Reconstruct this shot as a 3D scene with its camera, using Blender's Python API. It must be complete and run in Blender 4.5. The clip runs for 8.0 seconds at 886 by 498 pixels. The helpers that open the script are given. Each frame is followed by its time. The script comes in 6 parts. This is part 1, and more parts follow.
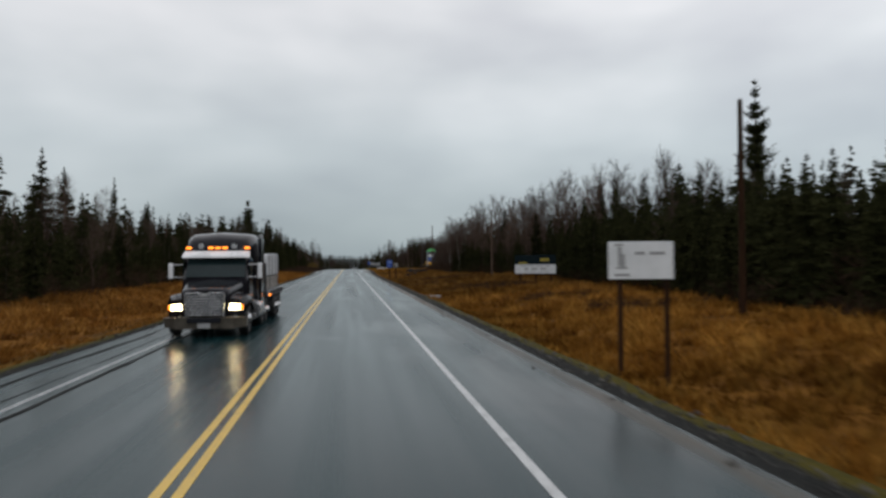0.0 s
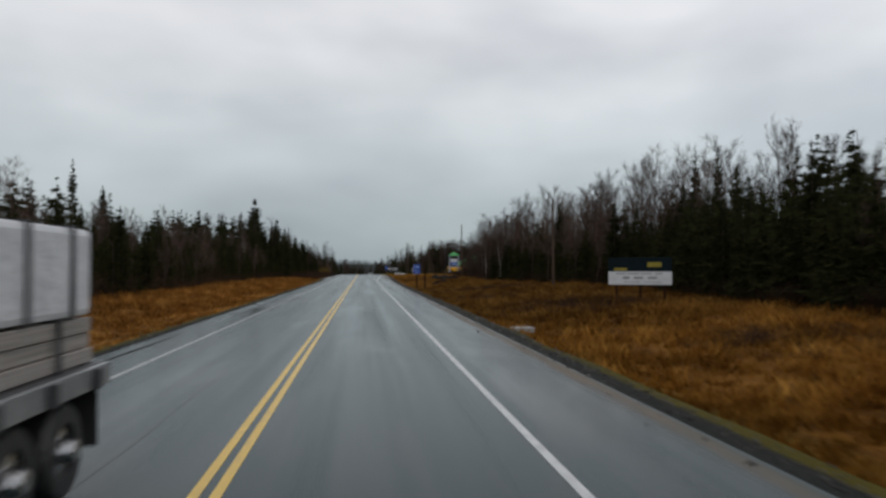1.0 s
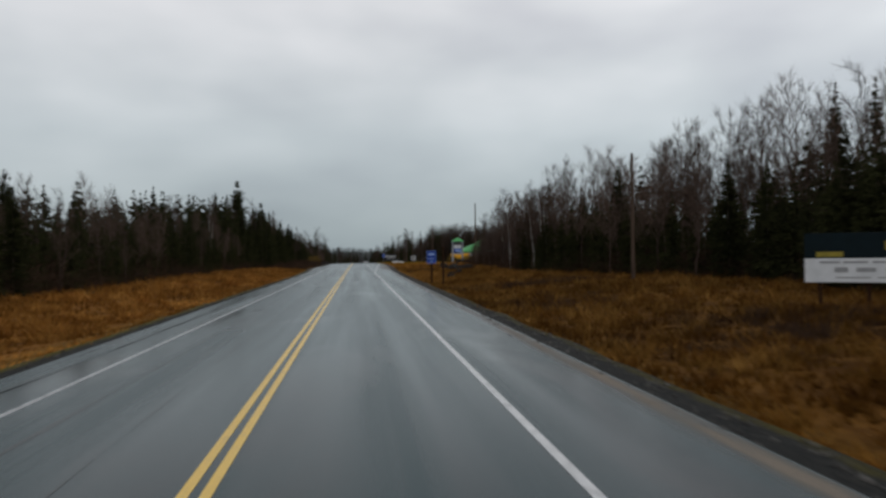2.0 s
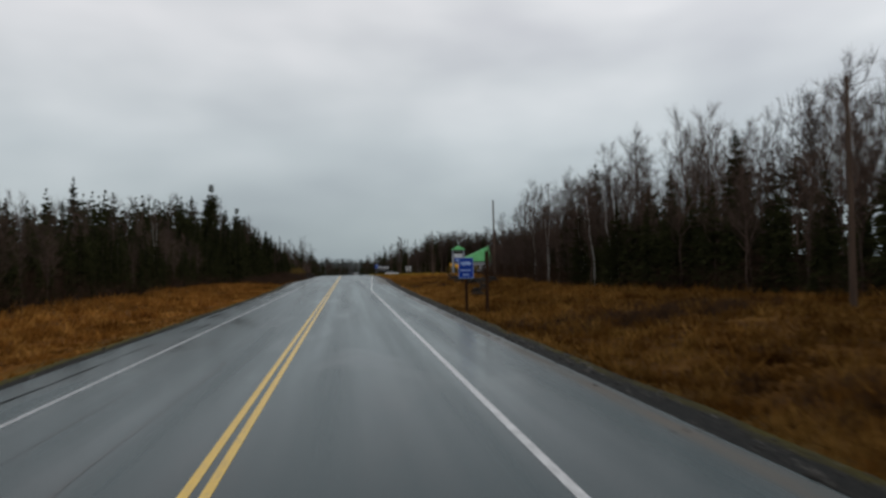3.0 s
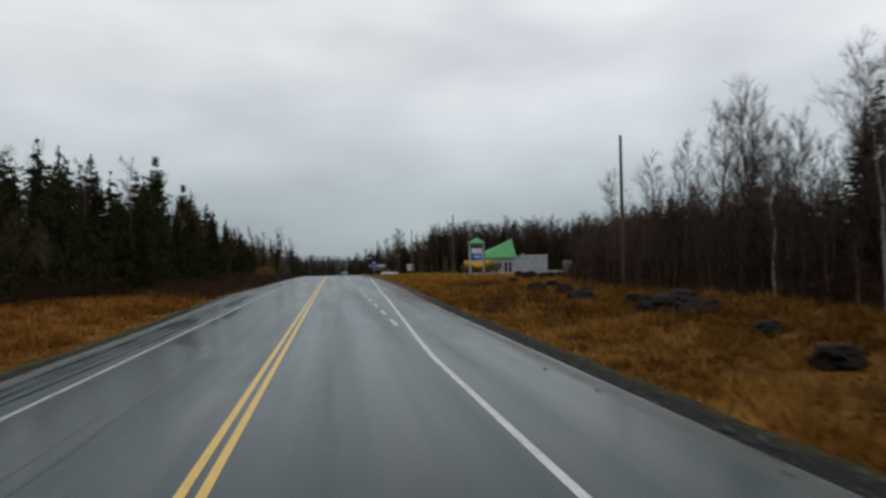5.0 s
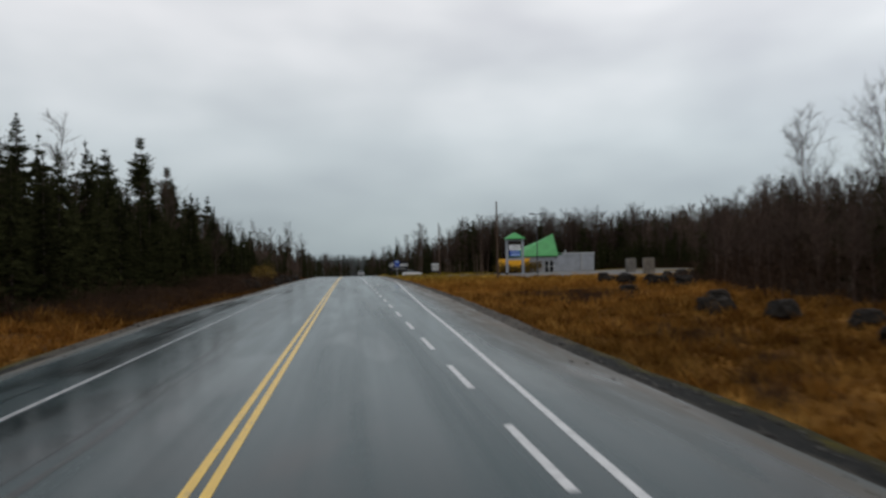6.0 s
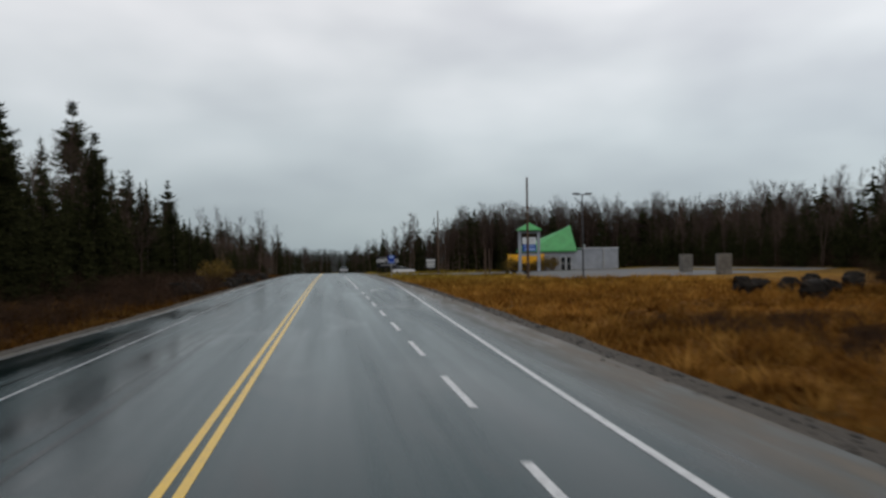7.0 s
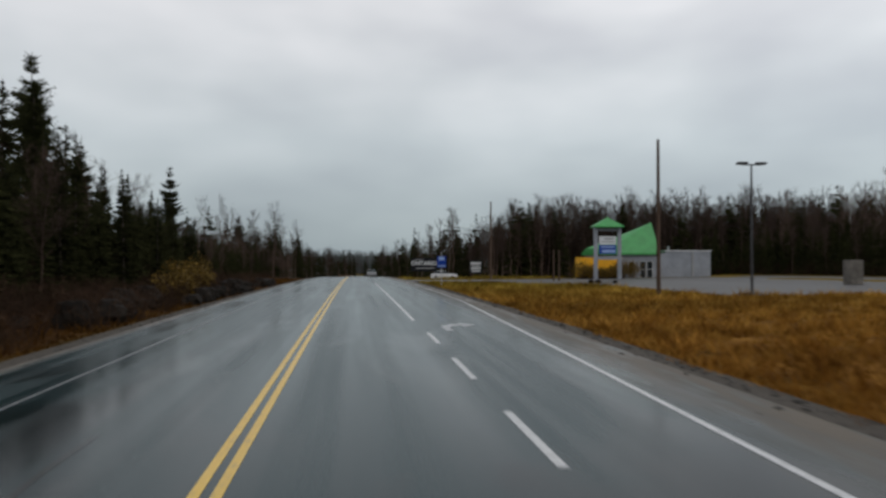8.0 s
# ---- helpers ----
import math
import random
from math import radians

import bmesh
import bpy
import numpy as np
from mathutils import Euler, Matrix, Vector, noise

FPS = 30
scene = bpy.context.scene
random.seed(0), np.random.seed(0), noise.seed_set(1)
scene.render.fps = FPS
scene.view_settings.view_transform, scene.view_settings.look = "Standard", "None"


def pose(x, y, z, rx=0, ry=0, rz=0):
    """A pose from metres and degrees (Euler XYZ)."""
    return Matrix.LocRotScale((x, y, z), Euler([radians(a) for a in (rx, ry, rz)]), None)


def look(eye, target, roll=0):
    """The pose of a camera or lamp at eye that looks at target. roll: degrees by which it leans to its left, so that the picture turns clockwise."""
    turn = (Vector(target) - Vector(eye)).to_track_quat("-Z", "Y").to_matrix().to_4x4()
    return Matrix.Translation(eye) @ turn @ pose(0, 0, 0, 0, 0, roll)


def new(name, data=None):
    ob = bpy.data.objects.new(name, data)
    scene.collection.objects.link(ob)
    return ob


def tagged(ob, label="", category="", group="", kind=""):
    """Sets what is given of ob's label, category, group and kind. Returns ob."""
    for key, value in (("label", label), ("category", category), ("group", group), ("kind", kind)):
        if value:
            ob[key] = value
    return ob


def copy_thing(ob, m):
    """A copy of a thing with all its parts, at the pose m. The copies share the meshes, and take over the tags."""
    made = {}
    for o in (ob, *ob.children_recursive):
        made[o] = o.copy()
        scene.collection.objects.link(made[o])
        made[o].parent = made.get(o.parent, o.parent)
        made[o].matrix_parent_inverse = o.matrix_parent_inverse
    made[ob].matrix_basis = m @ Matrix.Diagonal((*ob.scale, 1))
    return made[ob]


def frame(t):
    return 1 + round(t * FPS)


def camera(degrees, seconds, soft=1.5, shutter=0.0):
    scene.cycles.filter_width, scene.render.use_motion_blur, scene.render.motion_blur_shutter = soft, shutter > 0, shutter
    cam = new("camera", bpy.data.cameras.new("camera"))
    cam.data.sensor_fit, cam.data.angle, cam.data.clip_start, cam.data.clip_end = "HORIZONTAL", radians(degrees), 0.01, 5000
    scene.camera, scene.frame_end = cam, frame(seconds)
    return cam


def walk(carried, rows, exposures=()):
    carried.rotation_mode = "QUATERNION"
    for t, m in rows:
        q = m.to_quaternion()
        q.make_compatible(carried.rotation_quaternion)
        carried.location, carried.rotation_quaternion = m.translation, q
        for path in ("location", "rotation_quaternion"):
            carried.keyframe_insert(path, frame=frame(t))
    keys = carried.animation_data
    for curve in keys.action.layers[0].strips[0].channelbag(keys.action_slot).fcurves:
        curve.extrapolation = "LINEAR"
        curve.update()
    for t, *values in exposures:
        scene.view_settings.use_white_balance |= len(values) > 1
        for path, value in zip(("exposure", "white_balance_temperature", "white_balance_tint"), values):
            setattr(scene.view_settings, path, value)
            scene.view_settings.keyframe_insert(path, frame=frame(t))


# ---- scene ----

# ---- camera ----
cam = camera(59.6, 8.0, soft=2.7, shutter=0.25)
EYE = 2.166
ROWS = [  # seconds, x, y, yaw, pitch, lean to the right
    (0.0, 1.695, 0.000, -6.98, 0.96, 0.45),
    (0.3, 1.656, 7.741, -6.29, 1.78, 0.24),
    (0.5, 1.581, 12.902, -6.26, 1.59, 0.35),
    (0.7, 1.537, 18.061, -5.38, 1.47, 0.25),
    (1.0, 1.491, 25.800, -5.91, 1.35, 0.12),
    (1.2, 1.514, 30.959, -6.09, 1.24, 0.51),
    (1.5, 1.475, 38.698, -5.35, 0.76, 0.05),
    (1.7, 1.500, 43.700, -5.77, 0.42, 0.21),
    (2.8, 1.480, 72.220, -6.93, 0.59, 1.21),
    (3.0, 1.492, 77.379, -7.07, 1.14, 1.25),
    (3.5, 1.381, 90.278, -6.24, 1.63, 0.55),
    (3.7, 1.376, 95.449, -5.69, 1.81, 0.86),
    (4.0, 1.376, 103.205, -6.29, 0.42, 0.93),
    (4.2, 1.343, 108.374, -7.08, 0.83, 0.21),
    (4.5, 1.351, 116.128, -7.88, 0.39, 1.11),
    (4.7, 1.340, 121.290, -8.12, 0.79, 1.14),
    (5.8, 1.520, 149.780, -7.36, 1.10, 1.15),
    (6.0, 1.483, 154.861, -6.96, 0.93, 1.20),
    (6.3, 1.498, 162.609, -6.32, 0.72, 1.37),
    (6.5, 1.533, 167.775, -7.65, 0.54, 1.15),
    (6.8, 1.485, 175.699, -7.49, 1.11, 0.92),
    (7.0, 1.503, 180.982, -8.33, 0.59, 0.80),
    (7.3, 1.452, 189.072, -6.65, 1.34, 0.63),
    (7.5, 1.385, 194.466, -6.94, 1.52, 0.57),
    (8.0, 1.360, 208.018, -6.52, 0.78, 0.05),
]
walk(cam, [(t, pose(x, y, EYE, 90 + pitch, lean, yaw)) for t, x, y, yaw, pitch, lean in ROWS],
     [(0.0, 0.0), (1.5, -0.05), (2.8, -0.10), (3.5, -0.06), (4.5, 0.03), (6.0, 0.03), (7.0, 0.02), (8.0, -0.05)])

# ---- world and sun: an overcast, rainy sky ----
world = bpy.data.worlds.new("overcast_sky")
scene.world = world
world.use_nodes = True
wn, wl = world.node_tree.nodes, world.node_tree.links
wn.clear()


def node(nodes, kind, **values):
    n = nodes.new(kind)
    for key, value in values.items():
        n.inputs[key].default_value = value
    return n


def ramp(nodes, stops):
    n = nodes.new("ShaderNodeValToRGB")
    e = n.color_ramp.elements
    while len(e) < len(stops):
        e.new(0.5)
    for item, (place, colour) in zip(e, stops):
        item.position = place
        item.color = (*colour, 1) if len(colour) == 3 else colour
    return n


w_out = wn.new("ShaderNodeOutputWorld")
w_bg = node(wn, "ShaderNodeBackground", Strength=0.97)
w_sky = wn.new("ShaderNodeTexSky")
w_sky.sky_type = "NISHITA"
w_sky.sun_disc = False
w_sky.sun_elevation, w_sky.sun_rotation = radians(48), radians(200)
w_co = wn.new("ShaderNodeTexCoord")
w_sep = wn.new("ShaderNodeSeparateXYZ")
wl.new(w_co.outputs["Generated"], w_sep.inputs[0])
w_height = ramp(wn, [(0.0, (0.375, 0.44, 0.465)), (0.05, (0.425, 0.485, 0.51)), (0.15, (0.580, 0.632, 0.660)), (0.30, (0.776, 0.786, 0.812)), (1.0, (0.815, 0.810, 0.838))])
wl.new(w_sep.outputs["Z"], w_height.inputs[0])
w_map = node(wn, "ShaderNodeMapping", Scale=(2.0, 2.0, 4.6), Location=(3.1, 0.4, 0.0))
wl.new(w_co.outputs["Generated"], w_map.inputs["Vector"])
w_noise = node(wn, "ShaderNodeTexNoise", Scale=1.4, Detail=3.5, Roughness=0.48)
wl.new(w_map.outputs[0], w_noise.inputs["Vector"])
w_cloud = ramp(wn, [(0.30, (0.78, 0.79, 0.82)), (0.50, (0.97, 0.98, 0.985)), (0.68, (1.17, 1.155, 1.15))])
wl.new(w_noise.outputs["Fac"], w_cloud.inputs[0])
w_mul = wn.new("ShaderNodeMix")
w_mul.data_type, w_mul.blend_type = "RGBA", "MULTIPLY"
w_mul.inputs["Factor"].default_value = 1.0
wl.new(w_height.outputs[0], w_mul.inputs[6])
wl.new(w_cloud.outputs[0], w_mul.inputs[7])
w_dim = wn.new("ShaderNodeMix")
w_dim.data_type, w_dim.blend_type = "RGBA", "MULTIPLY"
w_dim.inputs["Factor"].default_value = 1.0
w_dim.inputs[7].default_value = (0.08, 0.08, 0.08, 1)
wl.new(w_sky.outputs[0], w_dim.inputs[6])
w_mix = wn.new("ShaderNodeMix")
w_mix.data_type = "RGBA"
w_mix.inputs["Factor"].default_value = 0.95
wl.new(w_dim.outputs[2], w_mix.inputs[6])
w_side = ramp(wn, [(0.52, (1.0, 1.0, 1.0)), (0.80, (1.15, 1.15, 1.15))])
w_across = wn.new("ShaderNodeMath")
w_across.operation = "MULTIPLY_ADD"
w_across.inputs[1].default_value, w_across.inputs[2].default_value = 0.5, 0.5
wl.new(w_sep.outputs["X"], w_across.inputs[0])
wl.new(w_across.outputs[0], w_side.inputs[0])
w_open = wn.new("ShaderNodeMix")
w_open.data_type, w_open.blend_type = "RGBA", "MULTIPLY"
w_open.inputs["Factor"].default_value = 1.0
wl.new(w_mul.outputs[2], w_open.inputs[6])
wl.new(w_side.outputs[0], w_open.inputs[7])
wl.new(w_open.outputs[2], w_mix.inputs[7])
wl.new(w_mix.outputs[2], w_bg.inputs["Color"])
wl.new(w_bg.outputs[0], w_out.inputs[0])

sun = new("sun", bpy.data.lights.new("sun", "SUN"))
sun.data.energy, sun.data.angle, sun.data.color = 0.5, radians(40), (1.0, 0.97, 0.93)
sun.matrix_basis = look((60, -120, 140), (0, 0, 0))


# ---- materials ----
def material(name, stops, scale=4.0, detail=6.0, rough=(0.6, 0.85), bump=0.0, bump_scale=None, stretch=(1, 1, 1), place="Object",
             metal=0.0, island=0.0, objects=0.0, spec=0.5, second=None, tone=""):
    """A surface coloured by noise of real-world size. stops: colours over the noise; island / objects: brightness variation between
    loose pieces or between objects; second: (scale, low, high) of a broad brightness variation."""
    m = bpy.data.materials.new(name)
    m.use_nodes = True
    n, l = m.node_tree.nodes, m.node_tree.links
    bsdf = n["Principled BSDF"]
    if place == "World":
        vec = n.new("ShaderNodeNewGeometry").outputs["Position"]
    else:
        vec = n.new("ShaderNodeTexCoord").outputs["Object"]
    mp = node(n, "ShaderNodeMapping", Scale=stretch)
    l.new(vec, mp.inputs["Vector"])
    tex = node(n, "ShaderNodeTexNoise", Scale=scale, Detail=detail, Roughness=0.6)
    l.new(mp.outputs[0], tex.inputs["Vector"])
    cr = ramp(n, stops)
    l.new(tex.outputs["Fac"], cr.inputs[0])
    colour = cr.outputs[0]

    def times(colour, value):
        mx = n.new("ShaderNodeMix")
        mx.data_type, mx.blend_type = "RGBA", "MULTIPLY"
        mx.inputs["Factor"].default_value = 1.0
        l.new(colour, mx.inputs[6])
        l.new(value, mx.inputs[7])
        return mx.outputs[2]

    if tone:
        at = n.new("ShaderNodeAttribute")
        at.attribute_name = tone
        colour = times(colour, at.outputs["Color"])
    if second:
        t2 = node(n, "ShaderNodeTexNoise", Scale=second[0], Detail=3.0)
        l.new(mp.outputs[0], t2.inputs["Vector"])
        r2 = ramp(n, [(0.3, (second[1],) * 3), (0.7, (second[2],) * 3)])
        l.new(t2.outputs["Fac"], r2.inputs[0])
        colour = times(colour, r2.outputs[0])
    if island:
        g = n.new("ShaderNodeNewGeometry")
        ri = ramp(n, [(0.0, (1 - island,) * 3), (1.0, (1 + island,) * 3)])
        l.new(g.outputs["Random Per Island"], ri.inputs[0])
        colour = times(colour, ri.outputs[0])
    if objects:
        g = n.new("ShaderNodeObjectInfo")
        ri = ramp(n, [(0.0, (1 - objects,) * 3), (1.0, (1 + objects,) * 3)])
        l.new(g.outputs["Random"], ri.inputs[0])
        colour = times(colour, ri.outputs[0])
    l.new(colour, bsdf.inputs["Base Color"])
    rr = node(n, "ShaderNodeMapRange")
    rr.inputs[3].default_value, rr.inputs[4].default_value = rough
    l.new(tex.outputs["Fac"], rr.inputs[0])
    l.new(rr.outputs[0], bsdf.inputs["Roughness"])
    bsdf.inputs["Metallic"].default_value = metal
    bsdf.inputs["Specular IOR Level"].default_value = spec
    if bump:
        tb = node(n, "ShaderNodeTexNoise", Scale=bump_scale or scale * 3, Detail=4.0)
        l.new(mp.outputs[0], tb.inputs["Vector"])
        b = node(n, "ShaderNodeBump", Strength=bump, Distance=0.05)
        l.new(tb.outputs["Fac"], b.inputs["Height"])
        l.new(b.outputs[0], bsdf.inputs["Normal"])
    return m


def glowing(name, colour, strength):
    m = bpy.data.materials.new(name)
    m.use_nodes = True
    b = m.node_tree.nodes["Principled BSDF"]
    b.inputs["Base Color"].default_value = (*colour, 1)
    b.inputs["Emission Color"].default_value = (*colour, 1)
    b.inputs["Emission Strength"].default_value = strength
    return m


def wet_asphalt(name, dark, light):
    """Wet asphalt: aggregate, long wheel streaks, darker water films, washed sand where the road_dirt attribute lays it."""
    m = bpy.data.materials.new(name)
    m.use_nodes = True
    n, l = m.node_tree.nodes, m.node_tree.links
    bsdf = n["Principled BSDF"]
    pos = n.new("ShaderNodeNewGeometry").outputs["Position"]
    long = node(n, "ShaderNodeMapping", Scale=(1.1, 0.025, 1))
    l.new(pos, long.inputs["Vector"])
    streak = node(n, "ShaderNodeTexNoise", Scale=1.0, Detail=4.0)
    l.new(long.outputs[0], streak.inputs["Vector"])
    grain = node(n, "ShaderNodeTexNoise", Scale=45.0, Detail=3.0)
    l.new(pos, grain.inputs["Vector"])
    patch = node(n, "ShaderNodeTexNoise", Scale=0.35, Detail=5.0, Distortion=0.6)
    pm = node(n, "ShaderNodeMapping", Scale=(1.3, 0.35, 1))
    l.new(pos, pm.inputs["Vector"])
    l.new(pm.outputs[0], patch.inputs["Vector"])
    add = n.new("ShaderNodeMath")
    add.operation = "MULTIPLY_ADD"
    add.inputs[1].default_value, add.inputs[2].default_value = 0.25, 0.0
    l.new(grain.outputs["Fac"], add.inputs[0])
    both = n.new("ShaderNodeMath")
    both.operation = "MULTIPLY_ADD"
    both.inputs[1].default_value = 0.75
    l.new(streak.outputs["Fac"], both.inputs[0])
    l.new(add.outputs[0], both.inputs[2])
    cr = ramp(n, [(0.3, dark), (0.7, light)])
    l.new(both.outputs[0], cr.inputs[0])
    dirt = n.new("ShaderNodeAttribute")
    dirt.attribute_name = "road_dirt"
    dirts = n.new("ShaderNodeSeparateColor")
    l.new(dirt.outputs["Color"], dirts.inputs[0])
    film = n.new("ShaderNodeMath")
    film.operation = "MULTIPLY_ADD"
    film.inputs[1].default_value = 0.10
    l.new(dirts.outputs[1], film.inputs[0])
    l.new(patch.outputs["Fac"], film.inputs[2])
    wet = ramp(n, [(0.53, (1, 1, 1)), (0.68, (0.30, 0.30, 0.31))])
    l.new(film.outputs[0], wet.inputs[0])
    mx = n.new("ShaderNodeMix")
    mx.data_type, mx.blend_type = "RGBA", "MULTIPLY"
    mx.inputs["Factor"].default_value = 1.0
    l.new(cr.outputs[0], mx.inputs[6])
    l.new(wet.outputs[0], mx.inputs[7])
    wash = node(n, "ShaderNodeTexNoise", Scale=1.6, Detail=7.0, Roughness=0.65)
    wm = node(n, "ShaderNodeMapping", Scale=(2.2, 0.22, 1))
    l.new(pos, wm.inputs["Vector"])
    l.new(wm.outputs[0], wash.inputs["Vector"])
    spread = node(n, "ShaderNodeMapRange")
    spread.inputs[1].default_value, spread.inputs[2].default_value = 0.22, 0.56
    l.new(wash.outputs["Fac"], spread.inputs[0])
    laid = n.new("ShaderNodeMath")
    laid.operation, laid.use_clamp = "MULTIPLY", True
    l.new(spread.outputs[0], laid.inputs[0])
    l.new(dirts.outputs[0], laid.inputs[1])
    sandy = ramp(n, [(0.3, (0.088, 0.075, 0.060)), (0.7, (0.205, 0.176, 0.144))])
    l.new(grain.outputs["Fac"], sandy.inputs[0])
    top = n.new("ShaderNodeMix")
    top.data_type = "RGBA"
    l.new(laid.outputs[0], top.inputs["Factor"])
    l.new(mx.outputs[2], top.inputs[6])
    l.new(sandy.outputs[0], top.inputs[7])
    l.new(top.outputs[2], bsdf.inputs["Base Color"])
    rr = node(n, "ShaderNodeMapRange")
    rr.inputs[1].default_value, rr.inputs[2].default_value = 0.35, 0.65
    rr.inputs[3].default_value, rr.inputs[4].default_value = 0.12, 0.32
    l.new(both.outputs[0], rr.inputs[0])
    dull = n.new("ShaderNodeMath")
    dull.operation = "MULTIPLY_ADD"
    dull.inputs[1].default_value = 0.5
    l.new(laid.outputs[0], dull.inputs[0])
    l.new(rr.outputs[0], dull.inputs[2])
    wet_value = n.new("ShaderNodeRGBToBW")
    half_wet = n.new("ShaderNodeMix")
    half_wet.data_type = "RGBA"
    half_wet.inputs["Factor"].default_value = 0.45
    half_wet.inputs[6].default_value = (1, 1, 1, 1)
    l.new(wet.outputs[0], half_wet.inputs[7])
    l.new(half_wet.outputs[2], wet_value.inputs[0])
    sleek = n.new("ShaderNodeMath")
    sleek.operation = "MULTIPLY"
    l.new(dull.outputs[0], sleek.inputs[0])
    l.new(wet_value.outputs[0], sleek.inputs[1])
    l.new(sleek.outputs[0], bsdf.inputs["Roughness"])
    bsdf.inputs["IOR"].default_value = 1.33
    gloss = n.new("ShaderNodeMath")
    gloss.operation = "MULTIPLY_ADD"
    gloss.inputs[1].default_value, gloss.inputs[2].default_value = -0.16, 0.235
    l.new(laid.outputs[0], gloss.inputs[0])
    l.new(gloss.outputs[0], bsdf.inputs["Specular IOR Level"])
    b = node(n, "ShaderNodeBump", Strength=0.12, Distance=0.01)
    level = n.new("ShaderNodeMath")
    level.operation = "MULTIPLY_ADD"
    level.inputs[1].default_value, level.inputs[2].default_value = 0.17, -0.05
    l.new(wet_value.outputs[0], level.inputs[0])
    l.new(level.outputs[0], b.inputs["Strength"])
    l.new(grain.outputs["Fac"], b.inputs["Height"])
    l.new(b.outputs[0], bsdf.inputs["Normal"])
    return m


M_ASPHALT = wet_asphalt("wet_asphalt", (0.0015, 0.0125, 0.0150), (0.0070, 0.0290, 0.0335))
M_SEAM = wet_asphalt("wet_seam", (0.003, 0.004, 0.0045), (0.008, 0.010, 0.011))
M_LOT = material("damp_lot", [(0.3, (0.040, 0.041, 0.041)), (0.7, (0.086, 0.085, 0.083))], 1.2, 8, (0.40, 0.70), 0.2, 30, place="World", spec=0.25, second=(0.12, 0.7, 1.15))
M_GRAVEL = material("wet_gravel", [(0.3, (0.007, 0.008, 0.008)), (0.55, (0.018, 0.019, 0.019)), (0.78, (0.06, 0.056, 0.050))], 14, 7, (0.6, 0.9), 1.0, 26, spec=0.05, place="World")
M_YELLOW = material("yellow_road_paint", [(0.29, (0.08, 0.075, 0.06)), (0.42, (0.56, 0.355, 0.030)), (0.8, (0.69, 0.45, 0.048))], 7, 8, (0.25, 0.45), 0.1, 60, place="World")
M_WHITE = material("white_road_paint", [(0.30, (0.10, 0.10, 0.10)), (0.44, (0.40, 0.41, 0.41)), (0.8, (0.62, 0.63, 0.63))], 6, 9, (0.25, 0.45), 0.1, 60, place="World")
M_WORN = material("worn_road_paint", [(0.34, (0.05, 0.052, 0.055)), (0.50, (0.27, 0.28, 0.29)), (0.8, (0.52, 0.53, 0.54))], 5, 9, (0.25, 0.45), 0.1, 60, place="World")
M_FAINT = material("scuffed_road_paint", [(0.44, (0.02, 0.024, 0.026)), (0.62, (0.13, 0.135, 0.14)), (0.85, (0.34, 0.345, 0.35))], 4, 9, (0.25, 0.45), 0.1, 60, place="World")
M_GRASS = material("dead_grass", [(0.30, (0.070, 0.029, 0.007)), (0.46, (0.160, 0.075, 0.016)), (0.66, (0.29, 0.165, 0.046))], 0.8, 3, (0.75, 0.95), 0, place="World", island=0.28, spec=0.02, second=(0.10, 0.42, 1.2), tone="grass_tone")
# light passes through dry blades
gn, gl = M_GRASS.node_tree.nodes, M_GRASS.node_tree.links
g_thin = gn.new("ShaderNodeBsdfTranslucent")
g_mix = gn.new("ShaderNodeMixShader")
g_mix.inputs[0].default_value = 0.4
gl.new(gn["Principled BSDF"].inputs["Base Color"].links[0].from_socket, g_thin.inputs["Color"])
gl.new(gn["Principled BSDF"].outputs[0], g_mix.inputs[1])
gl.new(g_thin.outputs[0], g_mix.inputs[2])
gl.new(g_mix.outputs[0], gn["Material Output"].inputs["Surface"])
M_STONE = material("loose_stone", [(0.3, (0.018, 0.018, 0.018)), (0.7, (0.085, 0.080, 0.072))], 5, 4, (0.5, 0.85), 0, place="World", island=0.6, spec=0.2)
M_BARK = material("conifer_bark", [(0.3, (0.035, 0.028, 0.022)), (0.7, (0.085, 0.068, 0.055))], 6, 6, (0.8, 0.95), 0.5, 20, stretch=(1, 1, 0.2), spec=0.2)
M_NEEDLE = material("spruce_needles", [(0.3, (0.0130, 0.0142, 0.0061)), (0.7, (0.0325, 0.0342, 0.0133))], 1.5, 3, (0.85, 0.98), 0, island=0.22, objects=0.3, spec=0.02)
M_TWIG = material("bare_twigs", [(0.3, (0.043, 0.028, 0.021)), (0.7, (0.096, 0.067, 0.053))], 2.5, 3, (0.8, 0.95), 0, objects=0.35, spec=0.08)
M_BRUSH = material("brown_brush", [(0.3, (0.020, 0.0125, 0.0085)), (0.7, (0.056, 0.034, 0.022))], 0.4, 3, (0.8, 0.95), 0, place="World", island=0.4, spec=0.03)
# haze of distance painted as pale grey-blue into the hill's and far trees' colours
M_HAZEHILL = material("hazed_hill", [(0.3, (0.070, 0.084, 0.082)), (0.7, (0.125, 0.142, 0.140))], 0.05, 6, (0.9, 1.0), 0, spec=0.0, place="World")
M_HAZEWOODS = material("hazed_woods", [(0.3, (0.080, 0.090, 0.090)), (0.7, (0.160, 0.172, 0.172))], 0.4, 4, (0.85, 1.0), 0, spec=0.0, place="World")
M_RUSTLEAF = material("rust_leaves", [(0.3, (0.060, 0.040, 0.008)), (0.7, (0.165, 0.100, 0.018))], 1.5, 3, (0.7, 0.9), 0, island=0.4, spec=0.15)
